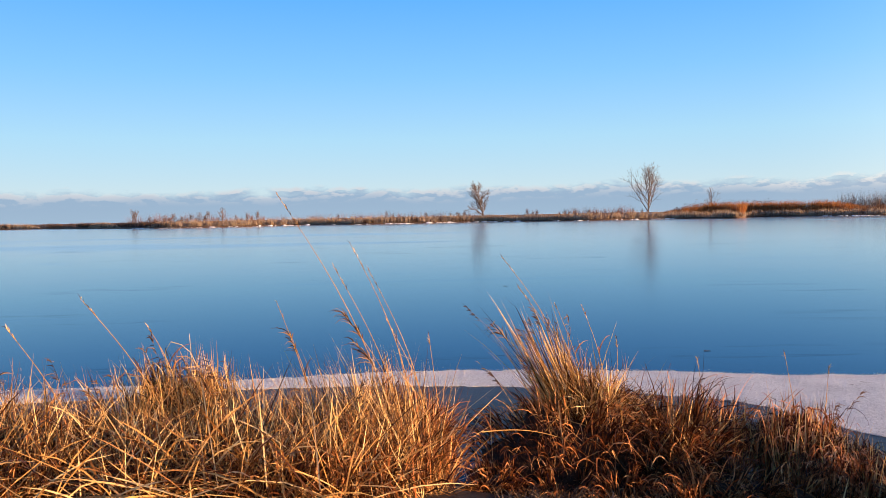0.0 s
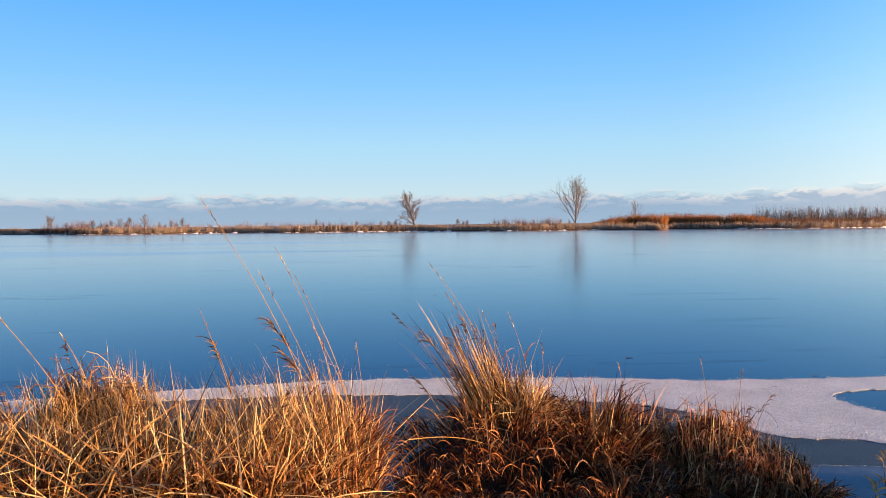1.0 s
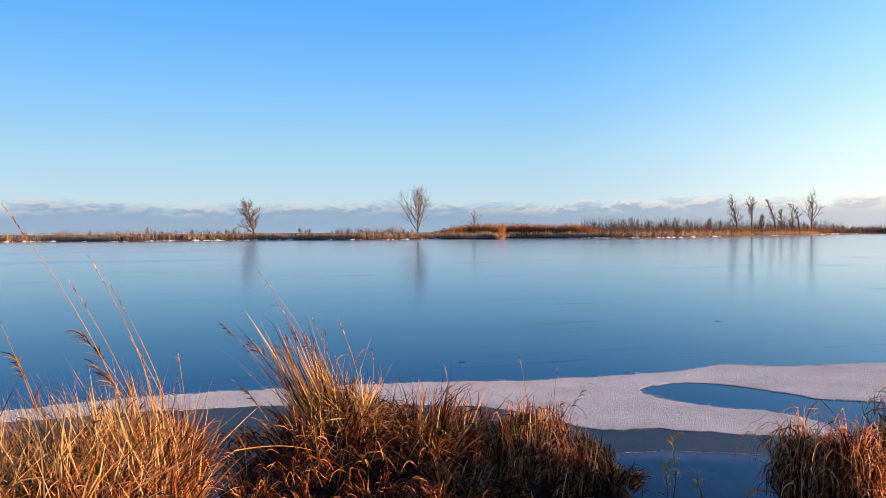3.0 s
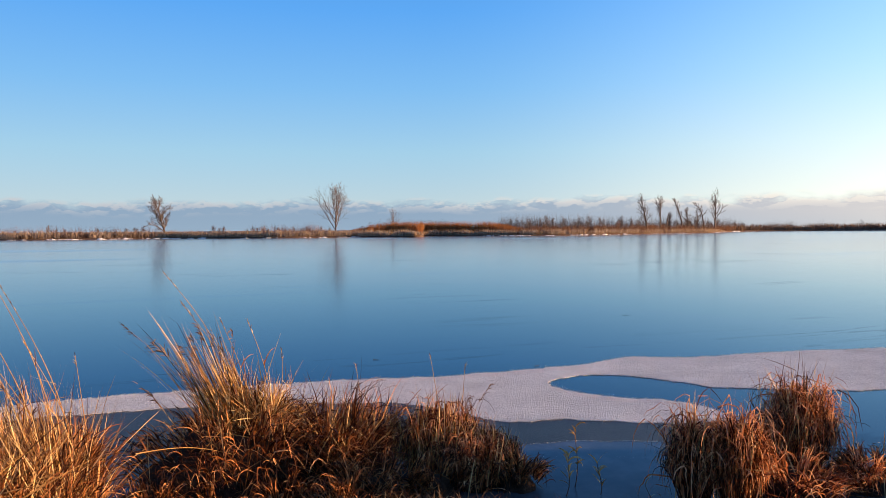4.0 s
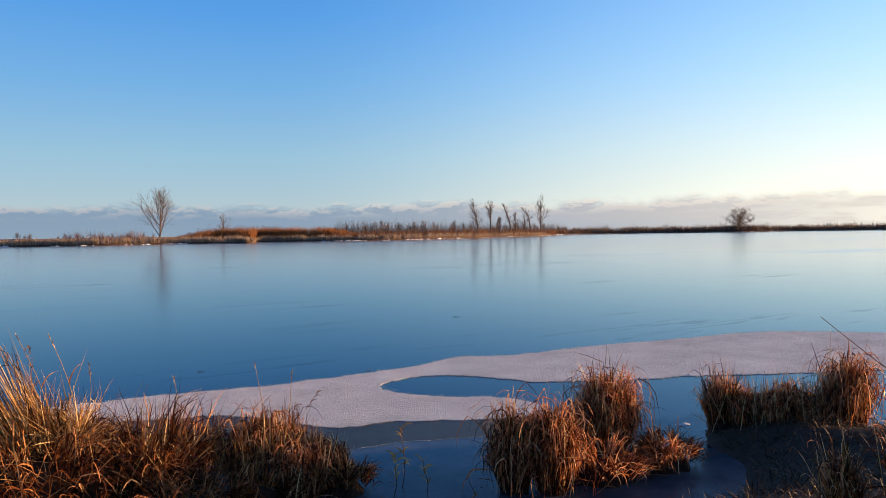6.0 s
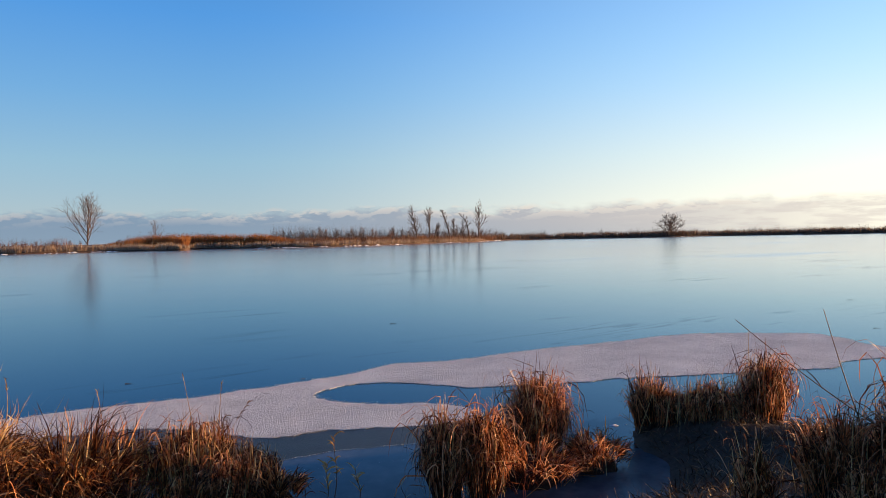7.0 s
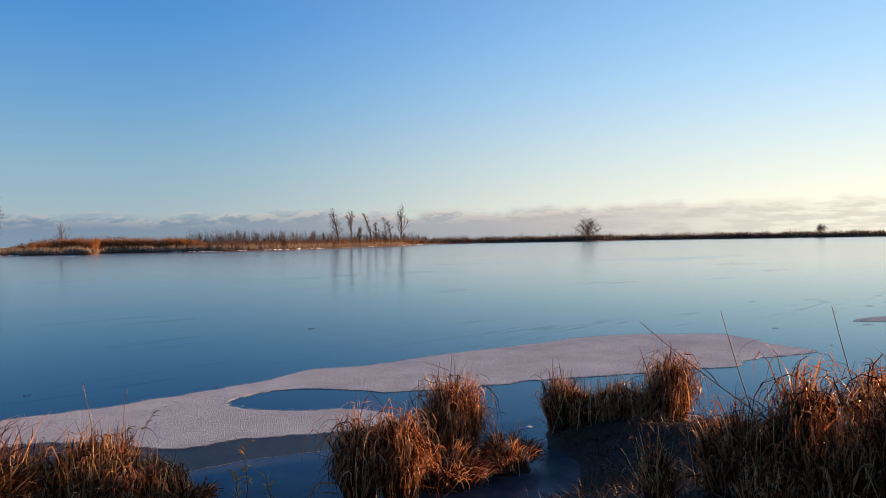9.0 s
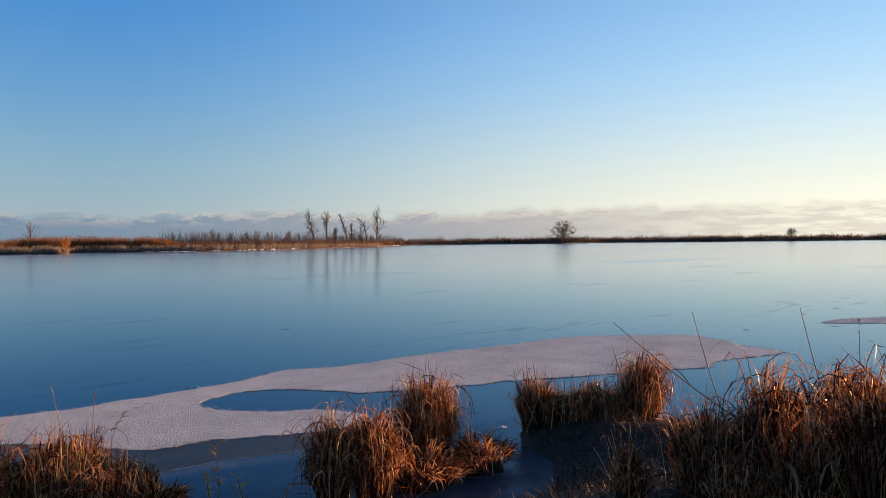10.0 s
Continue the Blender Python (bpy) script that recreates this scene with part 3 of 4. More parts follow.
        way = heading(la[which] + rng.normal(0, 0.45, m), np.abs(lt[which] + rng.normal(0, 0.22, m)))
        v, q, t = leaves(p, way, h * rng.uniform(0.5, 1.7, m), width * 0.62 * rng.uniform(0.5, 1.3, m), 5, 0.4, rng.uniform(0.0, 0.10, m), 0.05, 0.06)
    else:
        way = heading(rng.uniform(0, 6.283, m), np.abs(rng.normal(0.2, 0.15, m) if style in ("sheaf", "hang") else rng.normal(0.75, 0.45, m)))
        v, q, t = leaves(p, way, h * rng.uniform(0.45, 0.95, m), width * 0.72 * rng.uniform(0.6, 1.3, m), 5, 0.4, rng.uniform(0.0, 0.22, m), 0.04, 0.05)
    tagged(part("straw_mass", mesh_of("straw_mass", bent(v), q, t, STRAW), thing, "pale straight straws"), kind="stuff")
    if stems:
        a, r = spots(stems, 0.7)
        p = dome(a, r, rng.uniform(0.1, 1.0, stems))
        length = stem_h * rng.uniform(0.45, 1.1, stems) + h * 0.5
        v, q, t = blades(p, a, np.abs(rng.normal(0.14, 0.12, stems)), rng.uniform(0.0, 0.6, stems), length, 0.0075, seg=6, power=2.2, blunt=0.4)
        v = v + np.maximum(v[:, 2:3], 0) * np.array([[lean[0] * 1.2, lean[1], 0]])
        tagged(part("stem_mass", mesh_of("stem_mass", v, q, t, STRAW), thing, "tall thin straw stems"), kind="stuff")
        tips = v.reshape(stems, -1, 3)
        few = rng.random(stems) < 0.35
        if few.any():
            tagged(part("seed_fluff", seed_heads(tips[few, -1], tips[few, -1] - tips[few, -4]), thing, "brown feathery seed heads"), kind="stuff")
    return thing


def seed_heads(tips, ways, per=14, size=0.085):
    """Feathery, one-sided panicles that hang about the ends of stems."""
    k = len(tips)
    ways = ways / (np.linalg.norm(ways, axis=1)[:, None] + 1e-9)
    s = rng.uniform(-0.16, 0.02, (k, per))
    p = (tips[:, None] + ways[:, None] * s[..., None]).reshape(-1, 3)
    az = np.repeat(np.arctan2(ways[:, 1], ways[:, 0]), per) + rng.normal(0, 0.6, k * per)
    v, q, t = blades(p, az, rng.uniform(0.5, 1.3, k * per), rng.uniform(0.3, 1.4, k * per), size * rng.uniform(0.4, 1.1, k * per), 0.009, seg=3)
    return mesh_of("seed_fluff", v, q, t, SEED)


def tall_stem(thing, root, tip, sag, radius=0.0045, head=0, mat=STRAW):
    """One long stem of a tussock that can be told apart, from root to tip, bowed by sag metres."""
    o = np.array(thing.location)
    a, b = np.array(root, float) - o, np.array(tip, float) - o
    side = np.array([-(b - a)[2], 0, (b - a)[0]])
    side /= np.linalg.norm(side) + 1e-9
    s = np.linspace(0, 1, 12)
    pts = a + (b - a) * s[:, None] + side * (sag * np.sin(s * np.pi))[:, None]
    stem = part("stem", mesh_of("stem", *tube(pts, radius * (1 - (0.72 if head else 0.5) * s), 5), mat=mat, smooth=True), thing, "tall bowed straw stem")
    d = pts[-1] - pts[-3]
    if head:
        k = rng.uniform(0.78 if head > 25 else 0.86, 1.0, head)
        base = np.stack([np.interp(k, s, pts[:, i]) for i in range(3)], 1)
        az = math.atan2(d[1], d[0]) + rng.normal(0, 0.8, head)
        tagged(part("seed_head", mesh_of("seed_head", *blades(base, az, rng.uniform(0.3, 1.2, head) if head > 25 else rng.uniform(0.1, 0.4, head), rng.uniform(0.4, 1.8, head), rng.uniform(0.05, 0.17, head) if head > 25 else rng.uniform(0.02, 0.05, head), 0.009 if head > 25 else 0.005, seg=3), mat=SEED if head > 25 else STRAW), stem, "brown feathery seed head"), kind="stuff")
    for k in rng.uniform(0.1, 0.55, 2):
        base = np.array([[np.interp(k, s, pts[:, i]) for i in range(3)]])
        part("leaf", mesh_of("leaf", *blades(base, rng.uniform(0, 6.28), rng.uniform(0.3, 0.9), rng.uniform(0.6, 1.8), rng.uniform(0.12, 0.3), 0.010, seg=6), mat=LEAF), stem)
    return stem


GOLD = "golden dry grass tussock with tossed straws on the bank"
# the broad golden stand
STAND = []
for n_, (px, py, rx, ry, h, cnt, st, toss) in enumerate([
        (-3.35, 4.9, 0.65, 0.5, 0.46, 1500, 18, 2.6), (-2.75, 4.35, 0.6, 0.5, 0.46, 1400, 10, 0.3), (-2.4, 5.35, 0.5, 0.42, 0.40, 1200, 12, 2.8),
        (-1.95, 5.55, 0.44, 0.42, 0.72, 3200, 10, None), (-1.75, 4.5, 0.6, 0.5, 0.40, 1500, 6, 0.4), (-1.25, 5.1, 0.55, 0.45, 0.42, 1500, 13, 2.7),
        (-0.95, 4.45, 0.6, 0.45, 0.40, 1500, 6, 0.2), (-0.55, 5.15, 0.5, 0.42, 0.50, 1700, 15, 2.5), (-0.30, 5.2, 0.36, 0.38, 0.56, 1900, 11, 2.3),
        (-0.48, 4.6, 0.44, 0.42, 0.40, 1500, 6, 2.6), (-0.22, 4.85, 0.28, 0.30, 0.42, 900, 4, 2.4), (-4.2, 5.2, 0.7, 0.5, 0.48, 1800, 12, 2.6)]):
    if n_ == 3:
        STAND.append(tussock("grass_tussock", "dense domed tussock of tangled dry grass on the bank", (px, py), rx, ry, h, cnt, STRAW, straw=0.2, style="hang", lean=(-0.12, 0.0), stems=st, stem_h=0.30, width=0.009, seed=n_ + 1))
    else:
        STAND.append(tussock("grass_tussock", GOLD, (px, py), rx, ry, h, int(cnt * 1.25), STRAW, straw=0.45, style="stand", lean=(-0.16, 0.0), stems=st, stem_h=0.42, core=0.55, width=0.0092, toss=toss, seed=n_ + 1))

DULL = "brown drooping grass tussock standing at the ice edge"
# flank shade is put into the colour: large near-black body, few leaves
b_main = tussock("grass_tussock", "broad grass tussock with sunlit top, flank of near-black thatch standing in for shade", (1.02, 5.95), 0.84, 0.60, 0.60, 1300, LEAF, straw=0.03, lean=(-0.04, 0.0), stems=4, stem_h=0.40, core=1.0, width=0.010, reach=(0.30, 0.75), body=0.90, seed=21)
plume = tussock("grass_tussock", "golden upright grass tuft with a tall leaning plume", (1.22, 6.22), 0.22, 0.20, 1.05, 900, STRAW, straw=0.2, style="sheaf", lean=(-0.42, 0.0), stems=46, stem_h=0.55, core=0.45, width=0.010, seed=22)
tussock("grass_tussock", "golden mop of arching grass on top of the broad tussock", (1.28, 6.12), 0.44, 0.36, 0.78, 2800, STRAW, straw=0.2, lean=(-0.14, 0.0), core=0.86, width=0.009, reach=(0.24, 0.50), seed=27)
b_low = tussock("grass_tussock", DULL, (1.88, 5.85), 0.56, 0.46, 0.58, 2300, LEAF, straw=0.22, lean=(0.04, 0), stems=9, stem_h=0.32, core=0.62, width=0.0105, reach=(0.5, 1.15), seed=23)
c_main = tussock("grass_tussock", "tangled rust-brown grass tussock standing at the ice edge", (2.72, 5.65), 0.46, 0.42, 0.58, 2700, SEDGE, straw=0.16, style="hang", stems=5, stem_h=0.3, width=0.010, seed=24)
tussock("grass_tussock", DULL, (3.10, 5.35), 0.26, 0.26, 0.36, 1000, LEAF, straw=0.08, style="hang", width=0.010, seed=25)
tussock("grass_tussock", DULL, (2.78, 5.1), 0.36, 0.34, 0.44, 1500, SEDGE, straw=0.08, style="hang", width=0.010, seed=26)

# mostly dark thatch, whose colour makes the shade in the hollow
LOW = "low grass tussock below the bank, its dark thatch standing in for shade"
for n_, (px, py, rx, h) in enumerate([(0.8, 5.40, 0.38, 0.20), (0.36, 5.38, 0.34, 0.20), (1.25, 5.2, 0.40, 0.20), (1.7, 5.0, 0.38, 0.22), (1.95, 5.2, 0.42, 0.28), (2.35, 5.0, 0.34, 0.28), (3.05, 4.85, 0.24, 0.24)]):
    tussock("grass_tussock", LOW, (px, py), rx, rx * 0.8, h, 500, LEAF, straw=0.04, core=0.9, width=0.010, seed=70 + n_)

HANG = "rust-brown sedge clump with long hanging leaves, frozen into the ice"
ICE_GROUP, SPIT_GROUP, BANK_GROUP = "sedge clumps in the ice", "sedge clumps on the spit", "sedge clumps on the bank"
for at, r, h, cnt, sd in [((4.13, 4.05), 0.18, 0.70, 1700, 31), ((4.36, 3.86), 0.18, 0.72, 1900, 32), ((5.32, 4.15), 0.26, 0.84, 2900, 33)]:
    tussock("sedge_clump", HANG, at, r, r, h, cnt, SEDGE, straw=0.06, style="hang", width=0.0095, core=0.6, seed=sd, group=ICE_GROUP)
tussock("sedge_clump", "low frayed sedge clump at the edge of the ice", (5.55, 3.66), 0.32, 0.26, 0.38, 1000, SEDGE, straw=0.05, seed=34, core=0.75, width=0.009, reach=(0.3, 0.65), group=ICE_GROUP)
tussock("sedge_clump", "low dark hummock of matted sedge between the tall clumps", (4.88, 3.85), 0.46, 0.34, 0.34, 900, SEDGE, straw=0.08, seed=39, core=0.8, width=0.010, reach=(0.4, 0.9), group=ICE_GROUP)
tussock("sedge_clump", "thin upright sedge clump with curled tips", (6.85, 3.98), 0.20, 0.20, 0.66, 1000, SEDGE, straw=0.06, style="hang", late=True, width=0.010, seed=35, group=SPIT_GROUP)
tussock("sedge_clump", "low sedge clump with sunlit tops on the spit", (7.1, 3.48), 0.42, 0.4, 0.46, 1700, SEDGE, straw=0.12, style="hang", width=0.010, seed=36, group=SPIT_GROUP)
tussock("sedge_clump", "pointed sunlit sedge clump at the end of the spit", (7.4, 3.02), 0.25, 0.25, 0.76, 1300, SEDGE, straw=0.1, style="hang", width=0.010, seed=37, group=SPIT_GROUP)
for at, sd in [((6.95, 3.72), 81), ((7.28, 3.24), 82)]:
    tussock("sedge_clump", "low matted sedge filling the spit between taller clumps", at, 0.30, 0.28, 0.40, 900, SEDGE, straw=0.1, style="hang", width=0.010, seed=sd, group=SPIT_GROUP)
tussock("sedge_clump", "small upright sedge clump in the shade", (4.58, 1.75), 0.13, 0.13, 0.50, 420, SEDGE, straw=0.1, style="hang", late=True, width=0.010, seed=38, group=BANK_GROUP)
BANK = []
for n_, (px, py, r, h) in enumerate([(5.2, 1.5, 0.26, 0.62), (5.45, 1.12, 0.28, 0.78), (5.12, 0.85, 0.24, 0.56), (5.3, 0.45, 0.32, 0.85), (5.75, 0.1, 0.36, 0.85), (5.0, 0.1, 0.26, 0.6), (5.6, -0.6, 0.4, 0.9), (6.2, 0.8, 0.3, 0.7), (4.8, 1.15, 0.18, 0.36)]):
    BANK.append(tussock("sedge_clump", "dark brown sedge clump with curled leaf tips in half shade", (px, py), r, r, h, int(5200 * r), SEDGE, straw=0.04, style="hang", late=n_ % 2 == 0, width=0.010, core=0.45, seed=40 + n_, group=BANK_GROUP))


def ground_grass(name, label, boxes, mat, tall, seed):
    """Short, lying, withered grass over a stretch of the bank."""
    g = []
    for x0, x1, y0, y1, m in boxes:
        x, y = rng.uniform(x0, x1, m), rng.uniform(y0, y1, m)
        z = ground_height(x, y)
        ok = z > 0.03
        p = np.stack([x, y, z - 0.02], 1)[ok]
        m = len(p)
        g.append(blades(p, rng.uniform(0, 6.283, m), rng.uniform(0.3, 1.2, m), rng.uniform(0.2, 1.3, m), tall * rng.uniform(0.4, 1.3, m), 0.009, seg=3))
    return tagged(new(name, mesh_of(name, *join(g), mat=mat)), label, "grass", kind="stuff")


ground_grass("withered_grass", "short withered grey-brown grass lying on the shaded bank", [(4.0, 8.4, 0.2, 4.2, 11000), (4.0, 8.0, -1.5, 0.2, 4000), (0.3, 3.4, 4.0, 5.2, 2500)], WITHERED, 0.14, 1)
m_ = 1500
x_, y_ = rng.uniform(-4.6, -0.5, m_), rng.uniform(3.8, 5.0, m_)
p_ = np.stack([x_, y_, ground_height(x_, y_) + rng.uniform(0.0, 0.22, m_)], 1)
v, q, t = blades(p_, rng.uniform(0, 6.283, m_), rng.uniform(0.5, 1.5, m_), rng.uniform(0.0, 1.0, m_), rng.uniform(0.3, 0.8, m_), 0.009 * rng.uniform(0.6, 1.4, m_), seg=4, blunt=0.3)
tagged(new("lying_straw", mesh_of("lying_straw", v, q, t, STRAW)), "flattened golden straw lying over the bank", "grass", kind="stuff")

# long stems that stand out
ST7, ST8, ST5, ST1, ST3 = STAND[7], STAND[8], STAND[5], STAND[1], STAND[3]
for thing, root, tip, sag, head in [
        (ST8, (-0.30, 5.35, 0.3), (-1.18, 5.27, 2.28), -0.10, 24), (ST8, (-0.20, 5.36, 0.3), (-0.68, 5.36, 1.92), -0.10, 18), (ST8, (-0.25, 5.35, 0.3), (-0.80, 5.35, 1.75), -0.07, 20),
        (ST8, (-0.10, 5.38, 0.3), (-0.55, 5.37, 1.72), -0.08, 16), (ST8, (-0.02, 5.4, 0.35), (-0.12, 5.4, 1.24), 0.0, 8), (ST5, (-0.9, 5.3, 0.4), (-1.20, 5.27, 1.50), -0.03, 10), (ST8, (-0.18, 5.33, 0.3), (-0.74, 5.32, 1.42), -0.06, 30), (ST8, (-0.15, 5.31, 0.3), (-0.66, 5.3, 1.20), -0.06, 34),
        (ST8, (-0.05, 5.3, 0.3), (-0.42, 5.33, 1.35), -0.05, 14), (ST1, (-1.75, 4.9, 0.5), (-2.40, 4.85, 1.60), -0.06, 14), (ST1, (-2.3, 4.7, 0.5), (-2.75, 4.6, 1.45), -0.05, 14), (ST3, (-1.95, 5.4, 0.7), (-2.2, 5.4, 1.35), -0.04, 14), (ST5, (-0.95, 5.3, 0.4), (-1.12, 5.29, 1.28), -0.05, 26),
        (plume, (1.15, 6.4, 0.4), (0.52, 6.57, 1.72), -0.10, 22), (plume, (1.2, 6.4, 0.4), (0.66, 6.55, 1.45), -0.06, 22), (plume, (1.25, 6.4, 0.4), (0.98, 6.52, 1.30), -0.03, 14), (plume, (1.4, 6.3, 0.4), (1.2, 6.4, 1.28), -0.04, 14), (plume, (1.0, 6.3, 0.4), (0.42, 6.5, 1.12), -0.04, 26), (b_main, (1.35, 6.3, 0.4), (1.5, 6.42, 1.0), -0.06, 24),
        (STAND[10], (0.25, 5.2, 0.55), (0.95, 5.45, 0.38), 0.05, 8), (c_main, (2.85, 5.9, 0.3), (2.78, 6.0, 0.92), 0.0, 10), (b_low, (2.15, 6.0, 0.3), (2.1, 6.1, 0.86), 0.0, 10), (c_main, (3.0, 5.8, 0.3), (3.06, 5.84, 0.82), 0.0, 12),
        (BANK[1], (5.25, 1.32, 0.7), (5.14, 1.55, 1.58), 0.02, 0), (BANK[3], (5.45, 0.75, 0.8), (5.34, 0.93, 1.63), 0.02, 0), (BANK[3], (5.42, 0.6, 0.8), (5.41, 0.61, 1.56), 0.0, 6), (BANK[3], (5.4, 0.6, 0.8), (5.46, 0.42, 1.56), 0.02, 4), (BANK[1], (5.3, 1.2, 0.8), (4.92, 2.02, 1.50), 0.03, 0)]:
    tall_stem(thing, root, tip, sag, head=head, mat=STRAW if head > 6 else SEED)


def dry_weed(x, y, h, n_side):
    """A small dried herb with curled leaves."""
    weed = tagged(new("dry_weed"), "small dried brown herb with curled leaves in the ice", "weed", "dried herbs")
    weed.location = (x, y, max(0.0, float(ground_height(x, y)[0])))
    s = np.linspace(0, 1, 8)
    lean = rng.normal(0, 0.12, 2)
    pts = np.stack([lean[0] * s * h + 0.02 * np.sin(s * 5), lean[1] * s * h, s * h - 0.02], 1)
    part("stem", mesh_of("stem", *tube(pts, 0.004 * (1 - 0.6 * s), 5), mat=SEED, smooth=True), weed)
    k = rng.uniform(0.25, 1.0, n_side)
    base = np.stack([np.interp(k, s, pts[:, i]) for i in range(3)], 1)
    for at in base:
        part("leaf", mesh_of("leaf", *blades(at[None], rng.uniform(0, 6.28), rng.uniform(0.2, 1.0), rng.uniform(0.5, 2.4), rng.uniform(0.05, 0.14), 0.016, seg=5), mat=STRAW), weed)
    return weed


for x, y, h, k in [(3.47, 4.68, 0.52, 12), (3.3, 4.55, 0.36, 14), (3.1, 4.85, 0.28, 12), (3.55, 4.45, 0.30, 10), (3.0, 5.1, 0.34, 12), (3.75, 4.1, 0.2, 4)]:
    dry_weed(x, y, h, k)


# ---------------------------------------------------------------- bits lying on the ice
def stick(x, y, length, turn, r=0.0045):
    length *= 0.62
    s = np.linspace(0, 1, 6)
    pts = np.stack([(s - 0.5) * length, 0.03 * length * np.sin(s * 4 + turn), 0 * s + r * 0.8], 1)
    ob = tagged(new("twig", mesh_of("twig", *tube(pts, r * (1 - 0.5 * s), 6), mat=STICK, smooth=True)), "dark wet twig lying on the lake ice", "twig", "twigs on the ice")
    ob.matrix_world = pose(x, y, 0.004, 0, 0, turn)


for x, y, length, turn in [(23.6, 8.1, 0.25, -40), (17.2, 5.26, 0.2, -62), (23.7, 4.9, 0.34, -72), (21.5, 5.2, 0.15, -60), (19.0, 3.85, 0.32, -75), (15.2, 3.6, 0.12, -20), (14.3, 5.8, 0.26, -60), (12.1, 7.0, 0.2, -50),
                           (5.0, 8.72, 0.16, -30), (4.8, 8.6, 0.14, -35), (11.1, 13.9, 0.24, -40), (3.9, 10.9, 0.16, -20), (82.5, 45.5, 1.3, -60), (1.8, 21.4, 0.2, 0), (5.9, 9.3, 0.15, 10)]:
    stick(x, y, length, turn)

ledge = tagged(new("ice_ledge"), "small raised ledge of white crusted ice between the clumps", "ice")
ledge.location = (6.85, 4.45, 0.0)
for k, (dx, dy, rx, ry, h) in enumerate([(0, 0, 0.2, 0.045, 0.05), (0.2, -0.12, 0.15, 0.04, 0.045), (-0.17, 0.1, 0.13, 0.035, 0.04)]):
    ob = part("ice_lump", mesh_of("ice_lump", *lump(rx, ry, h, 60 + k, 5, 14, 0.3), mat=SNOW, smooth=True), ledge)
    ob.matrix_basis = pose(dx, dy, 0.01, 0, 0, -40)


# ---------------------------------------------------------------- the far shore
FAR = np.array([(-330, 330), (-160, 272), (-121, 250), (-84, 213), (-62, 210), (-44, 215), (-22, 206), (0, 205), (12, 204), (25, 195), (38, 188), (52, 188), (63, 184), (68, 171), (72, 176), (80, 190), (93, 177), (106, 171), (120, 172), (135, 176),
                (157, 184), (189, 196), (215, 215), (240, 228), (262, 224), (285, 209), (300, 184), (335, 172), (353, 137), (368, 101), (386, 71), (402, 30), (415, -30), (430, -120)], float)
far_line = spline(FAR, 3.0, closed=False, wobble=0.7, freq=0.08)
far_len = np.concatenate([[0], np.cumsum(np.linalg.norm(np.diff(far_line, axis=0), axis=1))])
far_bearing = np.degrees(np.arctan2(far_line[:, 0], far_line[:, 1]))


def far_place(bearing, inland):
    """Places behind the far waterline, by bearing in degrees and metres inland."""
    u = np.interp(bearing, far_bearing, far_len)
    p = np.stack([np.interp(u, far_len, far_line[:, i]) for i in (0, 1)], 1)
    r = np.linalg.norm(p, axis=1)[:, None]
    return p * (1 + np.asarray(inland).reshape(-1, 1) / r)


def far_bank():
    rows = [(-1.5, -0.3), (0.0, 0.02), (0.7, 0.38), (4, 0.5), (12, 0.6), (30, 0.5), (60, 0.45), (150, 0.4), (400, 0.4), (1200, 0.4)]
    r = np.linalg.norm(far_line, axis=1)[:, None]
    v = [np.column_stack([far_line * (1 + d / r), np.full(len(far_line), z) + (rng.normal(0, 0.06, len(far_line)) if z > 0.1 else 0)]) for d, z in rows]
    m = len(far_line)
    i, j = np.meshgrid(np.arange(len(rows) - 1), np.arange(m - 1), indexing="ij")
    q = np.stack([i * m + j, (i + 1) * m + j, (i + 1) * m + j + 1, i * m + j + 1], -1).reshape(-1, 4)
    return np.concatenate(v), q, None


v, q, t = far_bank()
tagged(new("far_bank", mesh_of("far_bank", v, q, t, FAR_SOIL, smooth=True)), "low brown bank along the far shore", "ground", kind="structure")


def reed_bed(name, label, b0, b1, deep, tall, count, mat, width=0.09, clump=0.5, lie=0.25, tops=False, ramp=0.8, even=False, bay=0.0):
    """Upright reeds in uneven clumps along the far shore, from bearing b0 to b1."""
    m = count
    centre = rng.uniform(b0, b1, max(4, m // 22))
    size = rng.uniform(0.82, 1.06, len(centre)) if even else rng.uniform(0.45, 1.15, len(centre))
    pick = rng.integers(0, len(centre), m)
    b = centre[pick] + rng.normal(0, clump * 0.14, m)
    d = rng.uniform(deep[0], deep[1], len(centre))[pick] + rng.normal(0, 0.5, m) + bay * np.exp(-((b - 20.7) / 1.7) ** 2)
    xy = far_place(b, np.maximum(d, 0.15))
    edge = np.minimum(1, np.minimum(b - b0, b1 - b).clip(0.02) / ramp) ** 0.6
    h = tall * size[pick] * rng.uniform(0.7, 1.15, m) * edge
    p = np.column_stack([xy, np.full(m, 0.32)])
    g = [blades(p, rng.uniform(0, 6.283, m), np.abs(rng.normal(0, lie, m)), rng.uniform(0, 0.5, m), h, width * rng.uniform(0.6, 1.4, m), seg=2)]
    if tops:
        k = rng.random(m) < 0.16
        tip = p[k] + np.column_stack([0 * h[k], 0 * h[k], h[k] * 0.95])
        thing = [blades(np.repeat(tip, 2, 0), rng.uniform(0, 6.283, 2 * k.sum()), rng.uniform(0.2, 1.1, 2 * k.sum()), 0.6, 0.4, 0.12, seg=2)]
        tagged(new(name + "_plumes", mesh_of(name + "_plumes", *join(thing), mat=DARK_REED)), "dark feathery plumes over the tall reeds", "reeds", kind="stuff")
    return tagged(new(name, mesh_of(name, *join(g), mat=mat)), label, "reeds", kind="stuff")


FRINGE = "pale tan dead reeds along the far waterline"
reed_bed("reed_fringe", FRINGE, -21.8, 4.5, (0.3, 5.0), 2.0, 15000, REED, width=0.065)
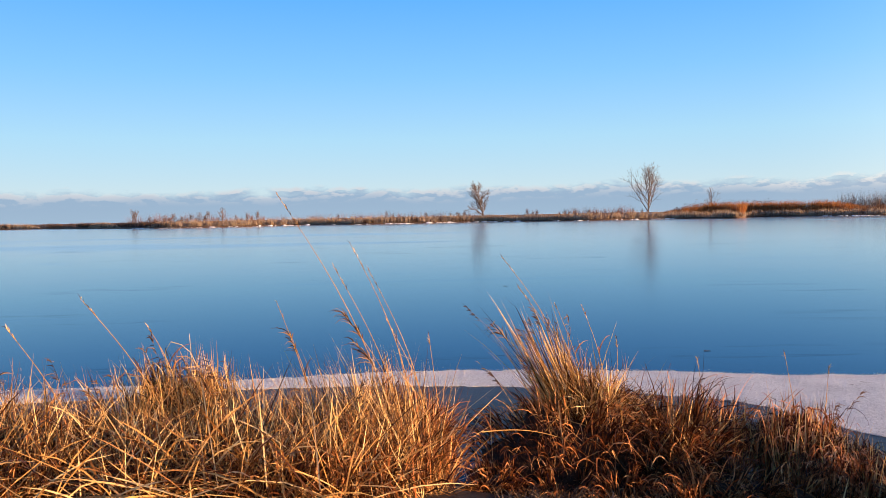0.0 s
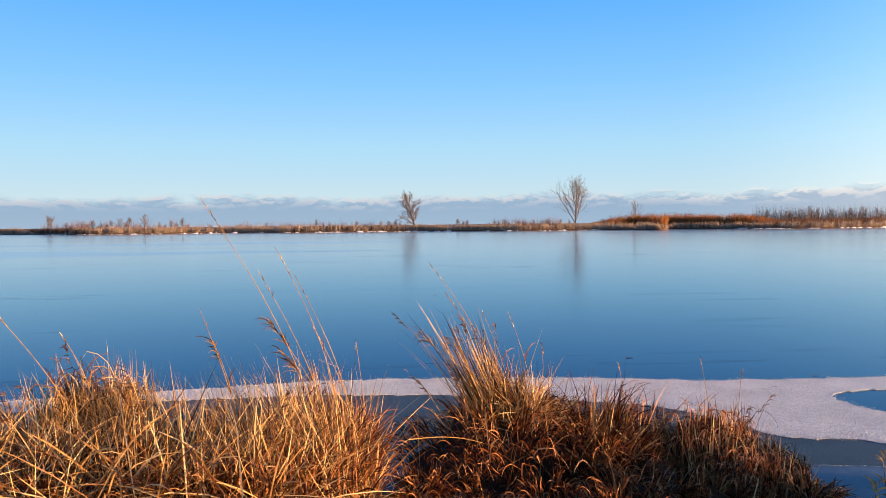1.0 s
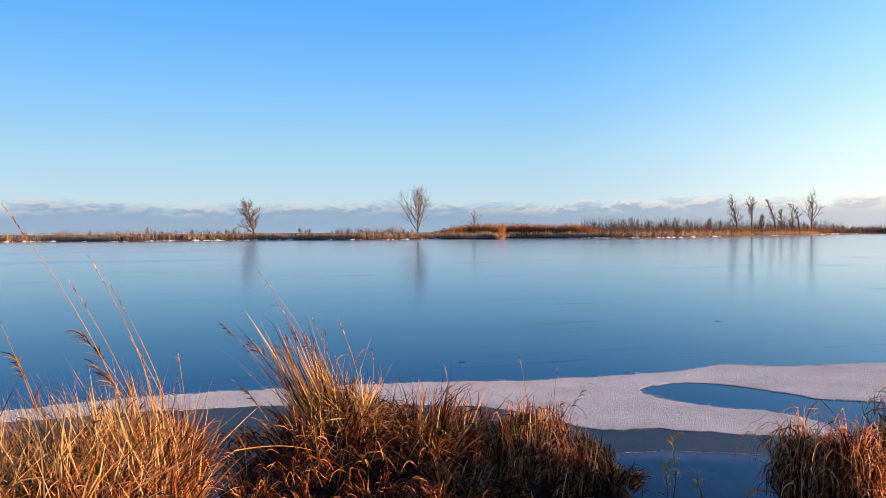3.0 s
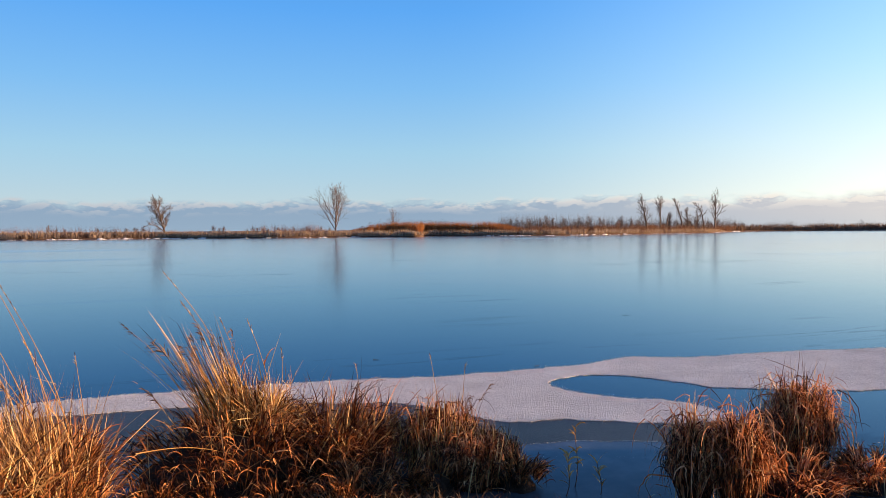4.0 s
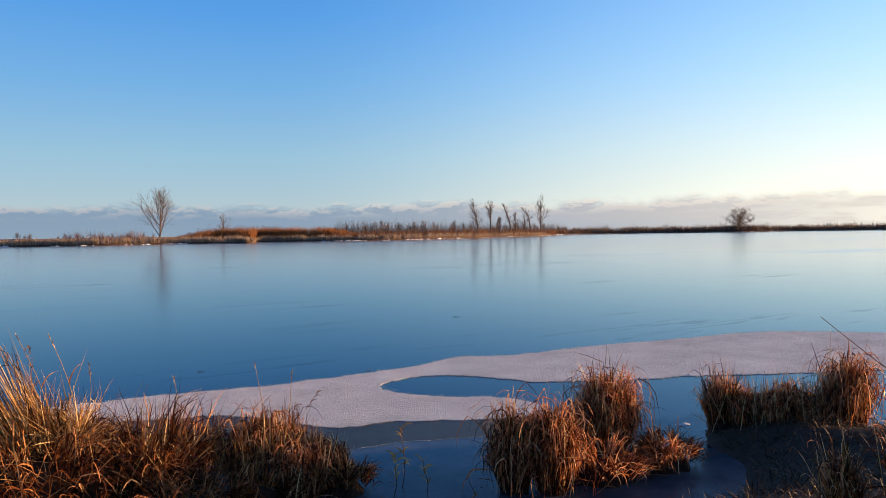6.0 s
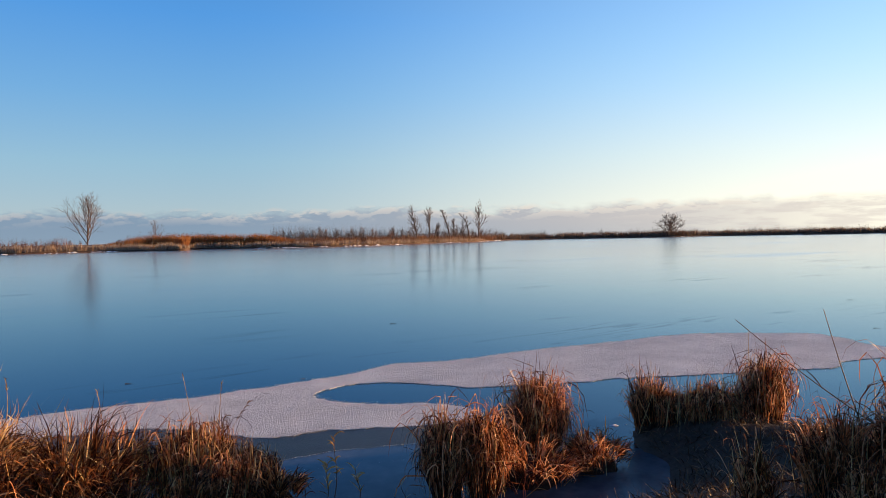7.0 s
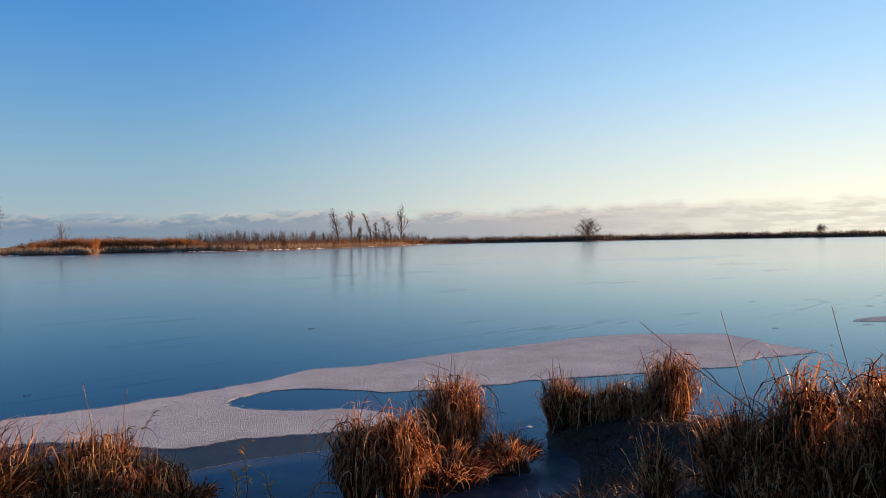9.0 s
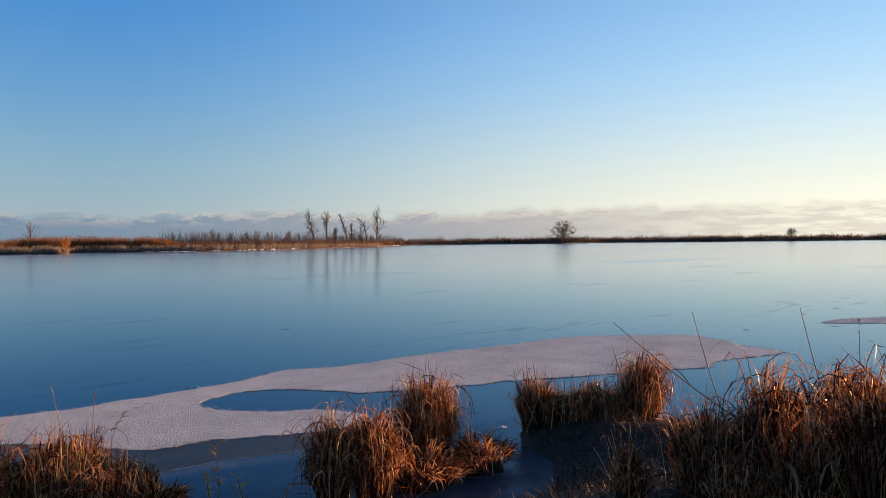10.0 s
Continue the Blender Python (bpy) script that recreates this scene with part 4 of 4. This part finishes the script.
reed_bed("reed_fringe", FRINGE, 2.5, 22.0, (0.3, 4.0), 1.75, 14000, REED, width=0.065)
reed_bed("reed_fringe", FRINGE, 20.4, 44.8, (0.2, 3.0), 1.55, 15000, REED, width=0.065)
# shaded stretch of the fringe, its shade put in as dark reed colour
reed_bed("dark_reeds", "reeds at the far waterline, coloured dark brown to stand in for shade", -6.5, 2.2, (0.2, 6.0), 1.7, 3500, DARK_REED)
reed_bed("dark_reeds", "dark low reeds on the spit of the far shore", -42.0, -19.5, (0.5, 7.0), 1.9, 9000, DARK_REED, even=True)
reed_bed("islet_reeds", "clump of tan reeds on a low islet", -33.0, -28.5, (0.2, 4.0), 2.0, 1800, REED)
reed_bed("islet_reeds", "clump of tan reeds on a low islet", -25.8, -23.6, (0.2, 4.0), 2.0, 1400, REED)
reed_bed("tall_reeds", "dense stand of tall orange-brown reeds", 16.0, 31.0, (6.0, 14.0), 3.7, 19000, TALL_REED, width=0.085, lie=0.10, ramp=3.4, even=True, bay=13.0)
reed_bed("plumed_reeds", "tall brown reeds topped with dark feathery plumes", 16.2, 26.5, (10.0, 16.0), 3.9, 2600, BROWN_REED, width=0.06, lie=0.08, tops=True, ramp=2.5, even=True, bay=13.0)
reed_bed("brown_reeds", "brown reeds on the far bank", 27.5, 40.5, (3.0, 12.0), 2.5, 12000, BROWN_REED, width=0.075)
reed_bed("brown_reeds", "brown reeds below the bare trees on the far bank", 38.5, 46.5, (2.0, 12.0), 2.4, 7000, BROWN_REED, width=0.085)
reed_bed("far_scrub", "dark brown scrub along the distant shore", 45.0, 60.0, (1.0, 18.0), 3.0, 9000, SCRUB, width=0.17, lie=0.3, clump=1.2)
reed_bed("far_scrub", "dark brown scrub along the distant shore", 57.0, 92.0, (1.0, 18.0), 3.0, 17000, SCRUB, width=0.20, lie=0.3, clump=1.6)
HAZE = "haze of thin leafless saplings on the far bank"
reed_bed("bare_saplings", HAZE, 27.5, 46.5, (10.0, 24.0), 5.4, 11000, TWIG, width=0.04, lie=0.16, clump=2.0)
reed_bed("bare_saplings", HAZE, 46.0, 88.0, (10.0, 22.0), 4.4, 3000, TWIG, width=0.055, lie=0.12, clump=1.0)
reed_bed("bare_saplings", HAZE, -23.5, -13.0, (5.0, 14.0), 4.0, 2600, RED_TWIG, width=0.04, lie=0.25, clump=0.8)
reed_bed("bare_saplings", HAZE, -14.0, 3.0, (6.0, 14.0), 3.2, 3600, RED_TWIG, width=0.04, lie=0.25, clump=0.9)
reed_bed("bare_saplings", HAZE, 8.5, 15.2, (7.0, 14.0), 3.5, 1900, RED_TWIG, width=0.04, lie=0.2, clump=0.8)


def shore_ice():
    g = []
    spots = np.concatenate([rng.uniform(-23, 20, 44), rng.uniform(27, 47, 22), rng.uniform(47, 86, 14)])
    for b in np.repeat(spots, 6) + rng.normal(0, 0.25, 6 * len(spots)):
        x, y = far_place(np.array([b]), np.array([rng.uniform(-0.5, 0.2)]))[0]
        s = rng.uniform(0.05, 0.16) + 0.22 * rng.random() ** 5
        v, q, t = lump(s * rng.uniform(1.2, 3.5), s, s * rng.uniform(0.5, 1.0), b, 3, 7, 0.4)
        g.append((v + [x, y, 0.05], q, t))
    return join(g)


tagged(new("shore_ice", mesh_of("shore_ice", *shore_ice(), mat=SNOW)), "white crusts of ice along the far waterline", "ice", kind="stuff")


# ---------------------------------------------------------------- bare trees
def grow(height, spread, seed, trunk_r, split=0.25, limbs=9, levels=4, lean=(0.0, 0.0), bow=(0.0, 0.0), open_=0.6, kids=(4, 6), crook=0.25, rise=0.10, fine=0.02, taper=0.7, twig=0.5):
    """Trunk, limbs and twigs of a bare tree, as three meshes' geometry. open_: how far limbs stand off the trunk, in radians."""
    rs = np.random.default_rng(seed)
    groups = ([], [], [])

    def shoot(start, way, length, radius, level):
        n_ = 7 if level < 2 else 4
        pts, d = [np.array(start)], np.array(way, float)
        for i in range(n_):
            d = d + rs.normal(0, crook * (0.35 if level == 0 else 1) / math.sqrt(n_), 3) + np.array([0, 0, rise if level else 0.02])
            if level == 0 and i > n_ // 2:
                d = d + np.array([bow[0], bow[1], 0.0])
            d /= np.linalg.norm(d)
            pts.append(pts[-1] + d * length / n_)
        pts = np.array(pts)
        s = np.linspace(0, 1, n_ + 1)
        groups[min(level, 2)].append(tube(pts, np.maximum(radius * (1 - 0.78 * s), fine), 7 if level == 0 else 4 if level == 1 else 3))
        if level + 1 >= levels:
            return
        count = limbs if level == 0 else rs.integers(kids[0], kids[1] + 1)
        for c in range(count):
            f = split + (0.98 - split) * (c + rs.uniform(0.1, 0.9)) / count if level == 0 else 0.18 + 0.80 * (c + rs.uniform(0, 1)) / count
            at = np.array([np.interp(f, s, pts[:, i]) for i in range(3)])
            here = pts[min(int(f * n_) + 1, n_)] - pts[min(int(f * n_), n_ - 1)]
            here /= np.linalg.norm(here)
            a = c * 2.4 + rs.uniform(-0.5, 0.5)
            ref = np.cross(here, (0.31, 0.87, 0.38))
            ref /= np.linalg.norm(ref)
            across = ref * math.cos(a) + np.cross(here, ref) * math.sin(a)
            off = open_ * rs.uniform(0.7, 1.3) * (1.0 if level else 1.15 - 0.45 * f)
            new_way = here * math.cos(off) + across * math.sin(off)
            ln = spread * (1.1 - taper * f) * rs.uniform(0.75, 1.2) if level == 0 else length * twig * (1.15 - 0.55 * f) * rs.uniform(0.7, 1.3)
            shoot(at, new_way, ln, radius * (0.52 if level == 0 else 0.5) * (1.15 - 0.5 * f), level + 1)

    shoot((0, 0, -0.2), (lean[0], lean[1], 1.0), height, trunk_r, 0)
    return [join(g) if g else None for g in groups]


def bare_tree(name, label, category, bearing, inland, geometry, bark=BARK, twig=TWIG, ground=0.5, group=""):
    x, y = far_place(np.array([bearing]), np.array([inland]))[0]
    tree = tagged(new(name), label, category, group)
    tree.location = (x, y, ground)
    for word, g, m in zip(("trunk", "branchwork", "crown"), geometry, (bark, bark, twig)):
        if g:
            tagged(part(word, mesh_of(word, *g, mat=m, smooth=word != "crown"), tree), kind="" if word == "trunk" else "stuff")
    return tree


bare_tree("bare_tree", "tall bare tree with a fan of rising limbs", "tree", 15.55, 4, grow(11.2, 9.4, 3, 0.23, 0.10, 18, 4, open_=0.66, kids=(5, 7), crook=0.16, rise=0.085, taper=0.80, fine=0.016), BARK)
bare_tree("bare_tree", "leaning bare tree with dense fine brown twigs", "tree", 3.3, 3, grow(9.2, 4.6, 5, 0.28, 0.14, 16, 4, lean=(-0.26, 0.0), open_=0.75, kids=(8, 11), crook=0.4, rise=0.07, taper=0.6, twig=0.45), BARK)
bare_tree("bare_tree", "small bare tree rising behind the tall reeds", "tree", 20.0, 22, grow(6.6, 4.0, 6, 0.10, 0.1, 14, 4, open_=0.55, kids=(4, 5), rise=0.06, fine=0.012))
# the row of tall old trees
OLD = "tall weathered bare tree with a sparse broken crown"
ROW = [(39.35, 9, 11.0, 3.4, (-0.14, 0.0), (0.0, 0.0), 0.22, 15, 0.75, 11), (40.25, 9, 10.6, 3.6, (0.06, 0.0), (0.0, 0.0), 0.42, 12, 0.55, 12), (40.62, 12, 6.6, 0.9, (0.0, 0.0), (0.0, 0.0), 0.5, 5, 0.6, 13), (41.85, 9, 11.6, 2.4, (-0.17, 0.0), (-0.03, 0.0), 0.35, 12, 0.6, 14),
       (42.2, 12, 7.2, 2.6, (0.03, 0.0), (0.0, 0.0), 0.2, 12, 0.6, 15), (42.9, 14, 6.2, 2.4, (-0.05, 0.0), (0.0, 0.0), 0.15, 12, 0.6, 18), (43.35, 9, 10.6, 2.0, (-0.10, 0.0), (-0.30, 0.0), 0.45, 9, 0.6, 16), (44.05, 6, 11.6, 5.4, (0.0, 0.0), (0.0, 0.0), 0.26, 11, 0.42, 17), (40.95, 14, 5.6, 2.4, (-0.1, 0.0), (0.0, 0.0), 0.1, 12, 0.5, 25)]
for b, inl, hh, spr, ln, bw, spl, lmb, opn, sd in ROW:
    bare_tree("bare_tree", OLD, "tree", b, inl, grow(hh * 0.97, spr * 1.1, sd, 0.31, spl, lmb, 4, lean=ln, bow=bw, open_=opn, kids=(4, 6), crook=0.36, rise=0.10, taper=0.45, fine=0.022, twig=0.5), BARK, group="row of old trees")
bare_tree("bare_tree", "broad round-crowned bare tree on the distant shore", "tree", 58.4, 8, grow(6.4, 8.2, 19, 0.40, 0.06, 24, 4, open_=1.1, kids=(5, 6), crook=0.25, rise=0.03, taper=0.42, fine=0.036), BARK)
bare_tree("bare_tree", "small distant bare tree over the scrub", "tree", 74.4, 10, grow(4.2, 4.0, 20, 0.25, 0.2, 14, 4, open_=0.9, kids=(6, 8), fine=0.03), BARK)
bare_tree("bare_tree", "crooked bare tree on the far bank", "tree", -17.6, 5, grow(3.8, 2.2, 23, 0.12, 0.25, 10, 4, open_=0.8, kids=(4, 6)), BARK)
bare_tree("bare_tree", "crooked bare tree on the far bank", "tree", -16.6, 5, grow(4.6, 2.4, 24, 0.13, 0.25, 10, 4, open_=0.7, kids=(4, 6)), BARK)

# shrubs: a few shapes, set down again and again
SHRUBS = []
for k in range(4):
    SHRUBS.append([grow(2.0, 1.9, 50 + k, 0.035, 0.02, 18, 4, open_=0.5, kids=(3, 4), crook=0.25, fine=0.0095, taper=0.8), grow(1.5, 1.6, 60 + k, 0.03, 0.02, 20, 4, open_=0.55, kids=(3, 4), crook=0.25, fine=0.0095, taper=0.8)])


def shrub(label, bearing, inland, scale, kind, red=False):
    src = SHRUBS[kind % 4][1 if red else 0]
    key = (kind % 4, red)
    if key not in made_shrubs:
        made_shrubs[key] = bare_tree("bare_shrub", label, "shrub", bearing, inland, src, BARK, RED_TWIG if red else TWIG, group="shrubs on the far bank")
        made_shrubs[key].scale = (scale,) * 3
        return
    x, y = far_place(np.array([bearing]), np.array([inland]))[0]
    ob = copy_thing(made_shrubs[key], pose(x, y, 0.45, 0, 0, (bearing * 97) % 360))
    ob.scale = (scale * 0.72, scale * 0.72, scale * 1.1)
    ob["label"] = label


made_shrubs = {}
GREY, RED = "leafless grey-brown shrub on the far bank", "leafless reddish shrub on the far bank"
shrub(GREY, -22.6, 6, 2.0, 0)
for k, b in enumerate([-21.6, -20.6, -20.0, -19.4, -18.8, -18.2, -15.6, -14.8, -14.0]):
    shrub(GREY, b, 8 + k % 3 * 3, 1.1 + 0.2 * (k % 3), k)
    shrub(RED, b + 0.35, 7 + k % 2 * 4, 1.1 + 0.2 * (k % 2), k + 1, True)
for k, b in enumerate(np.linspace(-12.5, 2.0, 22)):
    shrub(RED if k % 3 == 0 else GREY, b + rng.normal(0, 0.2), 8 + rng.uniform(0, 5), rng.uniform(0.5, 0.95), k, k % 3 == 0)
shrub("bluish bare shrub on the far bank", -4.3, 7, 1.2, 1)
for k, b in enumerate([1.3, 1.7, 6.6, 6.95, 7.3]):
    shrub(RED, b, 7 + k % 2, 1.15 + 0.1 * (k % 3), k, True)
for k, b in enumerate(np.linspace(9.0, 15.0, 16)):
    shrub(GREY if k % 4 else RED, b + rng.normal(0, 0.1), 9 + rng.uniform(0, 4), rng.uniform(0.6, 0.95), k, k % 4 == 0)
for k, b in enumerate(np.linspace(27.0, 46.5, 64)):
    shrub(GREY if k % 3 else RED, b + rng.normal(0, 0.3), 12 + rng.uniform(0, 12), rng.choice([0.8, 0.95, 1.15, 1.4, 1.7]), k, k % 3 == 0)
for k, b in enumerate(np.linspace(38.4, 45.2, 18)):
    shrub(GREY if k % 2 else RED, b + rng.normal(0, 0.2), 8 + rng.uniform(0, 8), rng.uniform(0.9, 1.5), k, k % 2 == 0)
for k, (b, size) in enumerate([(31.8, 1.9), (35.07, 1.9), (37.4, 1.9), (34.0, 1.4), (33.0, 1.3)]):
    shrub("small bare tree-like shrub on the far bank", b, 16, size, k)
for k, b in enumerate(np.linspace(46.5, 57.0, 16)):
    shrub(GREY, b + rng.normal(0, 0.2), 14, rng.uniform(0.7, 1.1), k)
for k, b in enumerate(np.linspace(59.0, 90.0, 34)):
    shrub(GREY, b + rng.normal(0, 0.3), 14, rng.uniform(0.6, 1.0), k)
